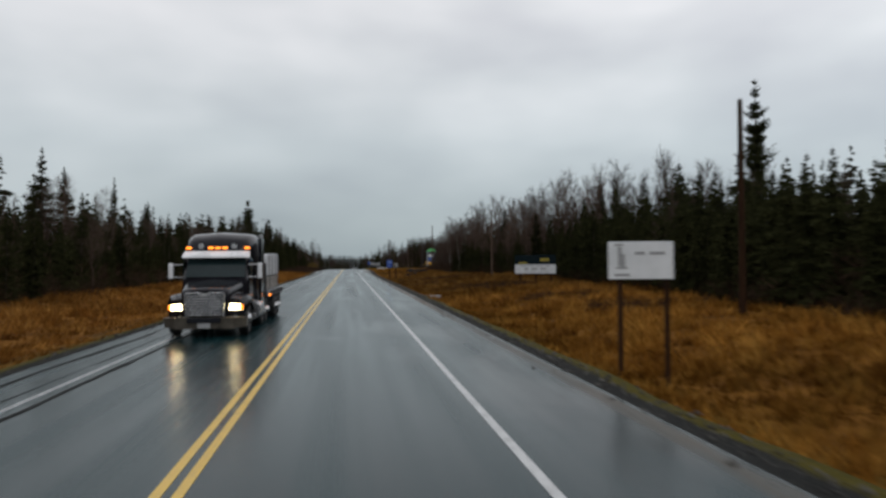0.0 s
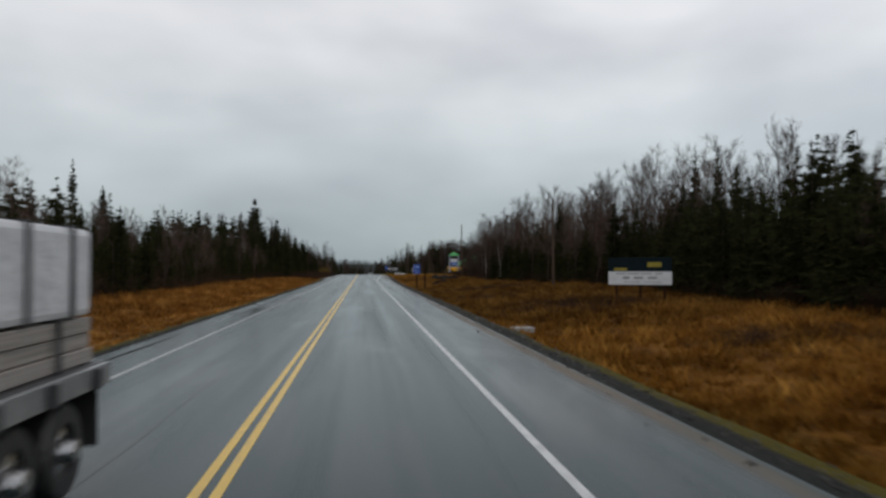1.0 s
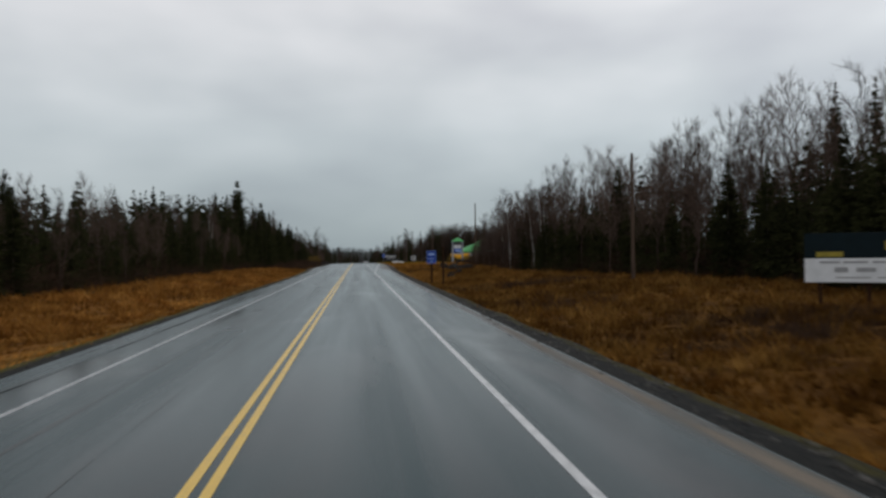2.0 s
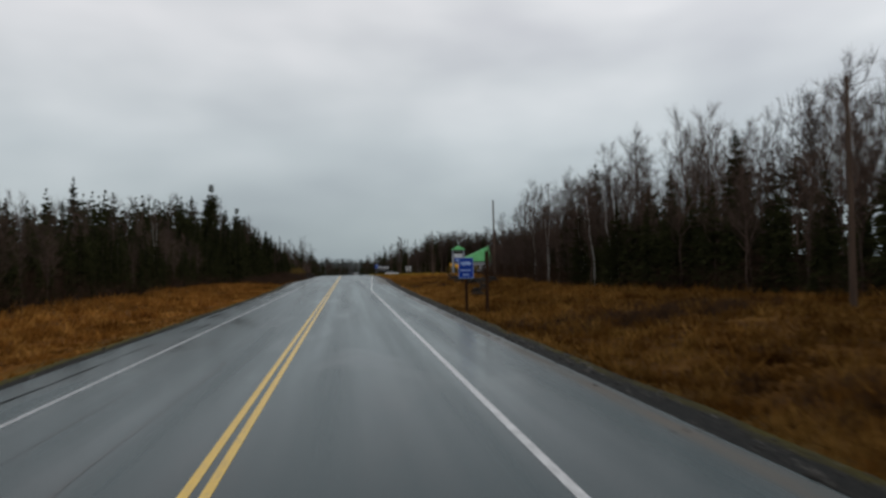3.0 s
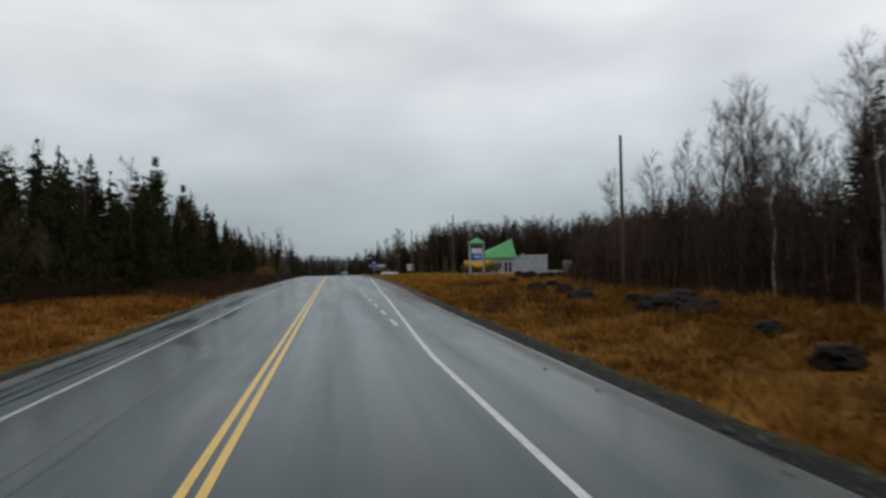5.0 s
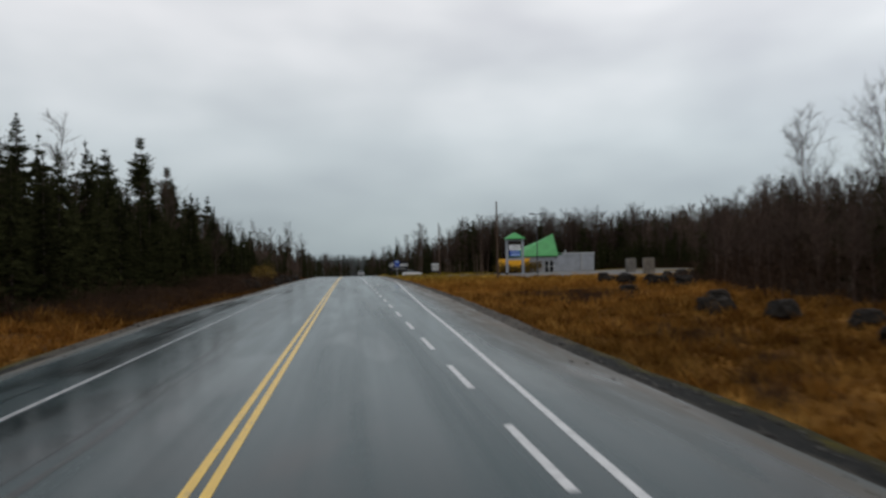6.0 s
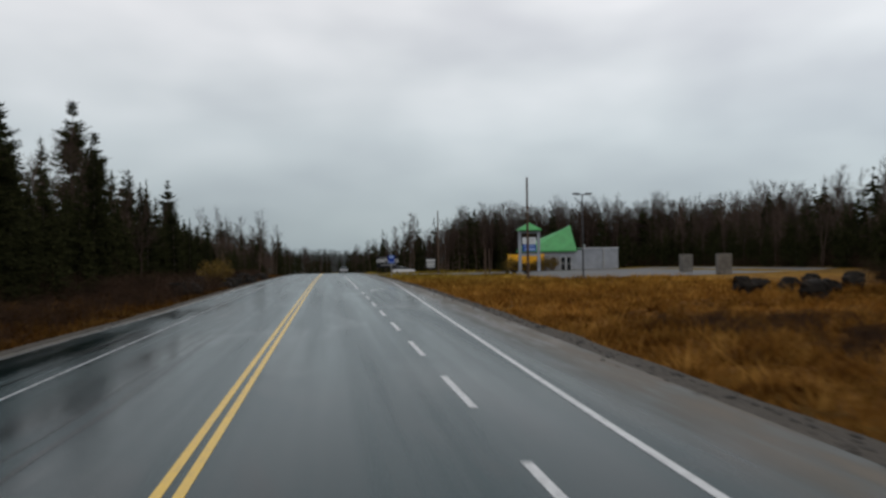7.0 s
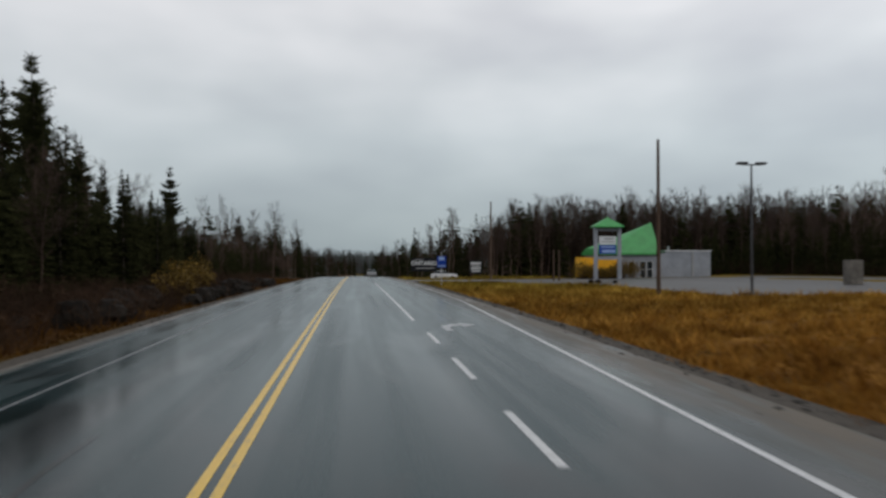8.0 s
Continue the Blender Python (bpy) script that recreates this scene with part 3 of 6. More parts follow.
def build_shoulder(edge, side, width):
    """Gravel beside the asphalt, dipping under the grass at its outer edge."""
    verts, cols, faces = [], [], []
    ys = [-120 + 1.2 * i for i in range(451)]
    k = 8
    for y in ys:
        w = width * (1 + 0.32 * noise.noise((side * 2.0, y * 0.22, 1)) + 0.16 * noise.noise((side * 5.0, y * 0.9, 1)))
        for i in range(k):
            f = i / (k - 1)
            off = -0.05 + (w + 0.05) * f
            x = edge(y) + side * off
            rim = grade(y) - 0.014 - 0.10 * max(0.0, off) ** 1.3
            verts.append((x, y, land(x, y) - 0.07 if i == k - 1 else max(rim, land(x, y) + 0.015)))
            laid = max(0.75 * (1 - smooth(0.0, 0.30, f)) * (0.4 + 0.6 * smooth(120, 165, y)), 0.95 * smooth(162, 188, y) * (1 - smooth(0.75, 1.0, f)))
            cols.append((laid, 0, (0.95 - (0.45 * smooth(24, 60, y) if side > 0 else 0.2)) * smooth(0.25, 0.7, f), 1))
    for j in range(len(ys) - 1):
        for i in range(k - 1):
            p = j * k + i
            faces.append((p, p + 1, p + 1 + k, p + k))
    ob = paint(mesh_part("gravel_shoulder", verts, faces, M_SHOULDER, smooth=True), cols)
    return tagged(ob, "dark wet gravel shoulder passing into olive moss", "shoulder", kind="structure")


build_shoulder(right_edge, 1, 1.1)
build_shoulder(left_edge, -1, 1.0)


def edge_line(y):
    return lerp_table(((147.5, 3.6), (178, 4.66), (192, 5.04), (215, 5.83), (229, 6.34), (250, 7.05)), y)


def line(name, mat, centre, y0, y1, width, label, lift=0.004):
    ob = ribbon(name, lambda y: centre(y) + bend(y) - width / 2, lambda y: centre(y) + bend(y) + width / 2, y0, y1, lift, mat, 4.0)
    return tagged(ob, label, "road marking", kind="structure")


for side in (-0.105, 0.105):
    line("centre_line", M_YELLOW, lambda y, s=side: s, -80, 700, 0.11, "yellow painted centre line on wet asphalt")
line("edge_line", M_WHITE, edge_line, -80, 246, 0.12, "white painted edge line on wet asphalt")
line("edge_line", M_WORN, edge_line, 246, 284, 0.10, "faded white painted edge line on wet asphalt")
line("edge_line", M_WORN, lambda y: -3.42 - 0.30 * smooth(120, 215, y), 172, 212, 0.07, "thin faded white painted edge line on wet asphalt")
line("edge_line", M_FAINT, lambda y: -3.72, 212, 700, 0.08, "nearly worn off white edge line on wet asphalt")
line("edge_line", M_WORN, lambda y: -3.42 - 0.30 * smooth(120, 215, y), -80, 172, 0.11, "faded white painted edge line on wet asphalt")
line("edge_line", M_WHITE, lambda y: 3.6, 330, 700, 0.12, "white painted edge line on wet asphalt")
for i in range(-1, 12):
    ob = line("lane_dash", M_WHITE, lambda y: 3.52, 161.9 + 6 * i, 164.9 + 6 * i, 0.12, "short white painted lane dash on wet asphalt")
    tagged(ob, group="turn lane dashes")
line("lane_line", M_WHITE, lambda y: 3.45, 235.5, 290, 0.12, "solid white painted lane line on wet asphalt")
arrow = bmesh.new()
ARROW = [(4.42, 231.4), (4.66, 231.4), (4.66, 232.7), (4.95, 233.25), (5.15, 233.25), (5.15, 232.7), (5.62, 233.55), (5.15, 234.4), (5.15, 233.85), (4.85, 233.85), (4.42, 233.1)]
arrow.faces.new([arrow.verts.new((x - 0.28, y, grade(y) + 0.004)) for x, y in ARROW])
tagged(part("turn_arrow", arrow, M_WORN), "worn white painted right-turn arrow on wet asphalt", "road marking", kind="structure")

tagged(ribbon("wet_seam", lambda y: -3.17 + 0.07 * noise.noise((1, y * 0.5, 3)), lambda y: -3.05 + 0.08 * noise.noise((5, y * 0.6, 3)), -12, 34, 0.003, M_GRAVEL, 0.5),
       "dark wet seam along the lane edge", "road seam", kind="structure")

for x, y0, y1, w in ((-1.75, 120, 218, 0.10), (-2.05, 128, 205, 0.07), (-1.35, 20, 96, 0.05), (-4.25, 60, 214, 0.06), (-4.45, -10, 52, 0.10), (-3.78, -10, 40, 0.06), (-4.62, 112, 190, 0.13), (-3.95, 104, 160, 0.08), (-2.45, 60, 118, 0.04)):
    # long dark joints where the wheels have opened the surface
    def rim(y, x, w, hand):
        return x + 0.07 * noise.noise((x, y * 0.07, 6)) + hand * w * max(0.04, 0.35 + 1.3 * noise.noise((x + 4 + hand, y * 0.33, 3)))

    tagged(ribbon("wet_seam", lambda y, x=x, w=w: rim(y, x, w, -1), lambda y, x=x, w=w: rim(y, x, w, 1), y0, y1, 0.003, M_GRAVEL if x < -3.5 else M_SEAM, 0.6),
           "dark wet seam along the wheel track", "road seam", kind="structure")


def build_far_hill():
    """A long low wooded hill that closes the view down the road; its pale grey holds painted haze."""
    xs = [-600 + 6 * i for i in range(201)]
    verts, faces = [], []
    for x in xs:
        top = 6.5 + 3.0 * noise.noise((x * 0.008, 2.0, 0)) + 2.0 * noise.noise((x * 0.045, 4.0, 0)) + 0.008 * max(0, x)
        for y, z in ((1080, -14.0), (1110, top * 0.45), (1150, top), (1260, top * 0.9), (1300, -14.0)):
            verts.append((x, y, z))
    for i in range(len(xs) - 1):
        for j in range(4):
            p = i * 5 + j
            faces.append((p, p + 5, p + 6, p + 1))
    return tagged(mesh_part("backdrop", verts, faces, M_HAZEHILL, smooth=True), "distant wooded hill beyond the road, haze painted into its grey colour", "hill", kind="structure")


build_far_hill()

# parking lot and its drive
tagged(ribbon("parking_lot", lambda y: 26.0 - 7 * smooth(284, 304, y), lambda y: 62.0 - 26 * (1 - smooth(255, 266, y)), 255.5, 319, 0.03, M_LOT, 2.5, 16, land), "wet grey asphalt parking lot behind the grass", "parking lot", kind="structure")
tagged(ribbon("side_road", lambda y: right_edge(y) - 0.3, lambda y: 20, 301, 314, 0.035, M_LOT, 2.0, 6, lambda x, y: max(grade(y) - 0.12, land(x, y))), "wet grey asphalt side road joining the highway", "road", kind="structure")


# ---- trees ----
rng = np.random.default_rng(7)


def tube(path, radii, sides, verts, tris):
    """Adds a tapered tube along a path of points to the growing lists."""
    path = np.asarray(path, float)
    start = len(verts)
    n = len(path)
    for i in range(n):
        d = path[min(i + 1, n - 1)] - path[max(i - 1, 0)]
        d /= np.linalg.norm(d) + 1e-9
        a = np.cross(d, (0.31, 0.95, 0.05))
        a /= np.linalg.norm(a) + 1e-9
        b = np.cross(d, a)
        for s in range(sides):
            t = 2 * math.pi * s / sides
            verts.append(path[i] + radii[i] * (a * math.cos(t) + b * math.sin(t)))
    for i in range(n - 1):
        for s in range(sides):
            p, q = start + i * sides + s, start + i * sides + (s + 1) % sides
            tris.append((p, q, q + sides))
            tris.append((p, q + sides, p + sides))


def conifer_shape(height, width, seed, bare=0.04, branches=330, steps=6, size=0.8, ragged=False):
    """Trunk and needle sprays of one conifer, as arrays. ragged: an open old crown with gaps and a rounded top."""
    r = np.random.default_rng(seed)
    tv, tt = [], []
    tube([(0, 0, -0.3), (0.02, 0.01, height * 0.3), (0.0, 0.03, height * 0.65), (0, 0, height * 0.99)], [0.013 * height, 0.010 * height, 0.006 * height, 0.012], 6, tv, tt)
    n = branches
    if ragged:
        tiers = np.sort(r.random(int(height * 2.4)))
        u = np.clip(tiers[r.integers(0, len(tiers), n)] + r.normal(0, 0.008, n), 0, 0.985)
        reach = width * (0.10 + 0.90 * np.clip(1.06 * (1 - u), 0, 1) ** 0.75) * (1 + 0.28 * np.sin(u * 31 + seed))
    else:
        u = np.clip(r.random(n) ** 1.22, 0, 0.985)
        reach = width * (1 - u) ** 0.92 * (0.62 + 0.38 * np.minimum(1, u * 6)) * (1 + 0.16 * np.sin(u * height * 1.9 + seed) + 0.12 * np.sin(u * height * 4.7 + 2 * seed)) + 0.05
    ang = r.uniform(0, 2 * math.pi, n)
    ln = reach * r.uniform(0.45, 1.2, n) * (1 + 0.16 * np.sin(ang * 2 + u * 9 + seed))
    slope = (0.55 * u - 0.38 if not ragged else 0.35 * u - 0.10) + r.uniform(-0.14, 0.14, n)
    z0 = height * (bare + (1 - bare) * u)
    f = (np.arange(steps)[None, :] + r.random((n, steps))) / steps
    if ragged:
        f = f ** 0.8
    out = np.stack((np.cos(ang), np.sin(ang), np.zeros(n)), 1)[:, None, :]
    side = np.stack((-np.sin(ang), np.cos(ang), np.zeros(n)), 1)[:, None, :]
    up = np.array((0.0, 0.0, 1.0))
    p = out * (ln[:, None] * f)[..., None] + up * (z0[:, None] + ln[:, None] * (slope[:, None] * f + 0.20 * f * f))[..., None]
    tris = []
    for hand in (-1.0, 1.0):
        length = size * (0.26 + 0.42 * (1 - f) * np.minimum(1.4, ln[:, None])) * r.uniform(0.7, 1.3, f.shape) * (0.30 + 0.70 * np.minimum(1, 4 * (1 - u)))[:, None]
        way = out * r.uniform(0.45, 1.1, f.shape)[..., None] + side * (hand * r.uniform(0.25, 0.95, f.shape))[..., None] - up * r.uniform(-0.05, 0.60, f.shape)[..., None]
        way /= np.linalg.norm(way, axis=2, keepdims=True)
        lay = out * r.normal(0, 0.6, f.shape)[..., None] + up * r.normal(0, 1.0, f.shape)[..., None] + side * r.normal(0, 0.5, f.shape)[..., None]
        lay /= np.linalg.norm(lay, axis=2, keepdims=True) + 1e-6
        w = (0.15 * length + 0.025 * size)[..., None]
        back = p - way * (0.25 * length)[..., None]
        tris.append(np.stack((back + lay * w, back - lay * w, p + way * length[..., None]), 2).reshape(-1, 3, 3))
    leader = np.array([[(0.05, 0, height * 0.95), (-0.05, 0.03, height * 0.95), (0, 0, height * 1.02)]])
    v = np.concatenate(tris + [leader]).reshape(-1, 3)
    return np.array(tv), np.array(tt), v, np.arange(len(v)).reshape(-1, 3)


def bare_shape(height, spread, seed, stems=1, limbs=22, shoots=10, twigs=10, thick=1.15):
    """Trunk and leafless branches of one broad-leaved tree: limbs, shoots, and a haze of fine twigs."""
    r = np.random.default_rng(seed)
    tv, tt, v = [], [], []

    def strip(a, b, wa, wb):
        c = np.cross(b - a, r.normal(0, 1, 3))
        c /= np.linalg.norm(c) + 1e-9
        v.extend((a + c * wa, a - c * wa, b + c * wb, b + c * wb, a - c * wa, b - c * wb))

    for s in range(stems):
        lean = r.uniform(-0.07, 0.07, 2)
        h = height * (1 if s == 0 else r.uniform(0.75, 0.95))
        off = r.uniform(-0.25, 0.25, 2) * (s > 0)
        path = [np.array((off[0] + lean[0] * h * f + 0.09 * r.normal() * (f > 0.1), off[1] + lean[1] * h * f + 0.09 * r.normal() * (f > 0.1), h * 0.93 * f - 0.3 * (f == 0))) for f in np.linspace(0, 1, 8)]
        rad0 = 0.0070 * h + 0.025
        tube(path, [rad0 * (1 - 0.94 * f) + 0.005 for f in np.linspace(0, 1, 8)], 6, tv, tt)
        for i in range(limbs):
            f = 0.30 + 0.69 * (i + r.random()) / limbs
            k = min(f * 7, 6.99)
            a = path[int(k)] * (1 - k % 1) + path[int(k) + 1] * (k % 1)
            ang = i * 2.4 + r.uniform(-0.5, 0.5)
            ln = spread * (1.10 - 0.78 * f) * r.uniform(0.65, 1.25) + 0.45
            d = np.array((math.cos(ang), math.sin(ang), r.uniform(0.8, 1.9)))
            d /= np.linalg.norm(d)
            pts = [a]
            rr = thick * (rad0 * (1 - 0.92 * f) * 0.5 + 0.007)
            for j in range(3):
                d = d + r.normal(0, 0.15, 3) + np.array((0, 0, 0.12))
                d /= np.linalg.norm(d)
                pts.append(pts[-1] + d * ln / 3)
                strip(pts[-2], pts[-1], rr * (1 - 0.28 * j), rr * (0.72 - 0.28 * j))
            for j in range(shoots):
                g = min(r.uniform(0.2, 1.0) * 3, 2.99)
                p = pts[int(g)] * (1 - g % 1) + pts[int(g) + 1] * (g % 1)
                e = d * 0.8 + r.normal(0, 0.5, 3) + np.array((0, 0, 0.4))
                e /= np.linalg.norm(e)
                l2 = ln * r.uniform(0.25, 0.55) + 0.15
                q = p + e * l2
                c = r.normal(0, 0.0075 * thick, 3)
                v.extend((p + c, p - c, q))
                for m in range(twigs):
                    h0 = p + e * l2 * r.uniform(0.15, 1.0)
                    g3 = e + r.normal(0, 0.55, 3) + np.array((0, 0, 0.25))
                    g3 /= np.linalg.norm(g3)
                    c = r.normal(0, 0.0048 * thick, 3)
                    v.extend((h0 + c, h0 - c, h0 + g3 * (l2 * r.uniform(0.35, 0.8) + 0.1)))
    v = np.array(v)
    return np.array(tv), np.array(tt), v, np.arange(len(v)).reshape(-1, 3)


def plant(name, label, category, shape, bark, leaf, group, m):
    tv, tt, cv, ct = shape
    ob = thing(name, label, category, m, group)
    soup("trunk", tv, tt, bark, ob)
    soup("crown", cv, ct, leaf, ob)
    return ob


def standing(x, y, turn=0.0, scale=1.0, tall=1.0, tilt=0.0):
    return Matrix.Translation((x, y, land(x, y))) @ Matrix.Rotation(radians(turn), 4, "Z") @ Matrix.Rotation(radians(tilt), 4, "X") @ Matrix.Diagonal((scale, scale, scale * tall, 1))


class Kind:
    """One kind of tree in a few growths; the first use of each growth is built, later ones are copies."""

    def __init__(self, name, label, category, shapes, bark, leaf, group):
        self.args, self.shapes, self.firsts, self.count = (name, label, category, bark, leaf, group), shapes, {}, 0

    def put(self, x, y, height, growth, turn=0.0, thin=1.0, tilt=0.0):
        nominal, shape = self.shapes[growth]
        k = height / nominal
        m = standing(x, y, turn, k * thin, 1 / thin, tilt)
        name, label, category, bark, leaf, group = self.args
        self.count += 1
        if growth not in self.firsts:
            self.firsts[growth] = plant(name, label, category, shape, bark, leaf, group, m)
            self.firsts[growth].scale = (1, 1, 1)
            self.firsts[growth].matrix_basis = m
            return self.firsts[growth]
        src = self.firsts[growth]
        made = copy_thing(src, m)
        made.matrix_basis = m
        return made


SPRUCE = Kind("spruce_tree", "dark green spruce at the woods' edge", "tree", [(12, conifer_shape(12, 2.6, 11)), (12, conifer_shape(12, 2.2, 12, 0.05)), (12, conifer_shape(12, 3.0, 13, 0.03, 380)), (12, conifer_shape(12, 1.7, 14, 0.06, 280)), (12, conifer_shape(12, 2.4, 15, 0.05))],
              M_BARK, M_NEEDLE, "roadside spruces")
PINE = Kind("pine_tree", "tall dark pine with a ragged crown above the woods", "tree", [(20, conifer_shape(20, 3.9, 21, 0.10, 620, 8, 1.0, True)), (20, conifer_shape(20, 3.4, 22, 0.08, 600, 8, 1.0, True))], M_BARK, M_NEEDLE, "tall pines")
ASPEN = Kind("bare_tree", "leafless grey-brown tree at the woods' edge", "tree", [(12, bare_shape(12, 3.4, 31)), (12, bare_shape(12, 2.9, 32)), (12, bare_shape(12, 3.4, 33, 2, 14)), (12, bare_shape(12, 2.6, 34)), (12, bare_shape(12, 3.2, 35, 1, 24))],
             M_TWIG, M_TWIG, "leafless trees")
BIRCH = Kind("birch_tree", "leafless birch with a white trunk", "tree", [(10, bare_shape(10, 2.2, 41, 1, 18)), (10, bare_shape(10, 2.0, 42, 2, 12))], M_BIRCH, M_TWIG, "birches")

# trees that stand out of the skyline: x, y, height
for x, y, h, g in ((-35, 127.6, 15.8, 3), (-24, 69, 12.2, 0), (-26, 80, 11.8, 1), (-25, 108, 10.6, 1), (-27, 114.5, 10.8, 4), (-26, 160, 11.8, 0), (-28, 218, 15.6, 4), (-24, 193.5, 11.2, 0), (-27, 226, 16.0, 2),
                   (-20.5, 223.5, 13.2, 0), (-22, 212.5, 11.0, 3), (-22, 231.5, 12.9, 1), (-23, 238.5, 13.9, 2), (-21, 246, 12.2, 0), (-20, 254, 12.4, 2), (-21.5, 268, 12.0, 4), (-22, 230, 12.9, 1), (-22, 262.5, 14.2, 2), (-22, 277, 11.6, 2), (38, 102.2, 14.3, 3), (37, 105.3, 14.6, 3), (28.3, 158, 12.6, 0),
                   (33, 66, 10.4, 1), (31, 74, 10.8, 0), (29, 47, 8.2, 2), (31, 58, 8.8, 4)):
    SPRUCE.put(x, y, h, g, turn=x * 37 + y, thin=0.85 if g == 3 else 1.0)
for x, y, h, g in ((-36.4, 303.7, 26.3, 0), (-24.9, 286.2, 13.4, 1), (-36.9, 374.7, 22.6, 1), (-38.5, 480, 20.0, 0), (-40, 600, 19.0, 1), (46.2, 80, 21.4, 1), (-31, 264, 18.2, 1), (-26, 277.8, 17.5, 0)):
    PINE.put(x, y, h, g, turn=x * 53 + y, thin=0.7 if x > 0 else 1.0)
for x, y, h, g in ((25.5, 192, 9.0, 0), (27.5, 189.5, 10.4, 1), (24, 172.4, 10.8, 3), (25, 159.5, 10.6, 1), (26, 167, 9.2, 4), (24.5, 168.8, 11.4, 0), (26.5, 163, 12.2, 1), (23.6, 176, 9.4, 4), (27, 173.5, 11.6, 2), (30, 120, 11.6, 0), (29.5, 129, 11.4, 2), (31, 137, 12.2, 0), (28, 116, 11.0, 4), (27, 108, 11.6, 1), (33, 146, 13.6, 2)):
    ASPEN.put(x, y, h, g, turn=x * 29 + y)
for x, y, h, g in ((22.2, 143.5, 9.0, 0), (23.5, 147, 9.4, 1), (22.0, 139.8, 8.6, 0), (22.6, 137.3, 9.4, 0), (22.2, 134.6, 9.0, 1), (22.4, 156, 8.2, 1), (23.2, 165, 8.4, 0), (-19.5, 166.5, 8.8, 1)):
    BIRCH.put(x, y, h, g, turn=x * 17 + y)

# the woods' front rows
LEFT_TOPS = [(30, 10.0), (80, 10.5), (110, 9.2), (150, 9.4), (178, 9.4), (198, 12.6), (240, 14.0), (268, 12.6), (284, 10.2), (298, 7.6), (380, 8.0)]
RIGHT_TOPS = [(20, 7.7), (50, 8.1), (62, 9.1), (76, 11.1), (88, 12.6), (104, 13.4), (122, 11.4), (140, 11.6), (160, 10.4), (174, 8.4), (188, 7.2), (206, 7.4), (240, 11.2), (262, 12.2), (330, 13.0), (336, 8.6), (400, 8.6)]
y = 34.0
while y < 400:
    for row in range(2):
        x = -(lerp_table(LEFT_WOODS, y) + 1.2 + row * 4.4 + rng.uniform(-1.0, 1.6))
        top = lerp_table(LEFT_TOPS, y) * ((0.74 if 196 < y < 285 else 0.64) if row == 0 else 0.86) * rng.uniform(0.72, 1.12)
        if rng.random() < (0.66 if y < 95 else 0.88 if 190 < y < 290 else (0.42 if y < 290 else 0.2)):
            SPRUCE.put(x, y + rng.uniform(-1.2, 1.2), top, int(rng.integers(5)), rng.uniform(0, 360), tilt=rng.uniform(-2, 2))
        else:
            ASPEN.put(x, y + rng.uniform(-1.2, 1.2), top * 1.02, int(rng.integers(5)), rng.uniform(0, 360), tilt=rng.uniform(-4, 4))
    y += 3.2 if y < 300 else 5.0
y = 40.0
while y < 330:
    step = 3.0 if y < 206 else 3.4
    for row in range(2):
        x = lerp_table(RIGHT_WOODS, y) + 1.5 + row * 4.2 + rng.uniform(-1.0, 1.6)
        top = lerp_table(RIGHT_TOPS, y) * (0.64 if row == 0 else 0.86) * rng.uniform(0.75, 1.1)
        dense = 0.9 if y < 92 else (0.5 if y < 104 else 0.16 if y < 150 else 0.30 if y < 168 else (0.06 if y < 212 else 0.4))
        if rng.random() < dense:
            SPRUCE.put(x, y + rng.uniform(-1.2, 1.2), top, int(rng.integers(5)), rng.uniform(0, 360), tilt=rng.uniform(-2, 2))
        else:
            ASPEN.put(x, y + rng.uniform(-1.2, 1.2), top * (1.08 + 0.12 * smooth(92, 108, y) * (1 - smooth(150, 168, y))), int(rng.integers(5)), rng.uniform(0, 360), tilt=rng.uniform(-4, 4))
    y += step


# ---- the woods behind, far woods and brush: uncountable ----
def scatter(name, shapes, spots, mat, label, category, use=(2, 3)):
    """Joins many turned and scaled copies of a few shapes into one mesh."""
    vs, ts, at = [], [], 0
    for x, y, h, g, turn in spots:
        nominal, shape = shapes[g % len(shapes)]
        v, t = shape[use[0]], shape[use[1]]
        k, c, s = h / nominal, math.cos(turn), math.sin(turn)
        w = np.empty_like(v)
        w[:, 0] = (v[:, 0] * c - v[:, 1] * s) * k + x
        w[:, 1] = (v[:, 0] * s + v[:, 1] * c) * k + y
        w[:, 2] = v[:, 2] * k + land(x, y)
        vs.append(w)
        ts.append(t + at)
        at += len(v)
    return tagged(soup(name, np.concatenate(vs), np.concatenate(ts), mat), label, category, kind="stuff")


BACK_SPRUCE = [(12, conifer_shape(12, 3.0, 51, 0.03, 92, 4, 1.6)), (12, conifer_shape(12, 2.6, 52, 0.03, 88, 4, 1.6)), (12, conifer_shape(12, 3.4, 53, 0.03, 98, 4, 1.6))]
EDGE_SPRUCE = [(12, conifer_shape(12, 3.0, 54, 0.02, 150, 5, 1.15)), (12, conifer_shape(12, 2.6, 55, 0.02, 145, 5, 1.15)), (12, conifer_shape(12, 3.3, 56, 0.02, 155, 5, 1.2))]
BACK_BARE = [(12, bare_shape(12, 3.0, 61, 1, 15, 8, 6, 1.8)), (12, bare_shape(12, 3.3, 62, 1, 15, 8, 6, 1.8)), (12, bare_shape(12, 2.6, 63, 1, 14, 8, 6, 1.8))]
spruces, bares, young = [], [], []
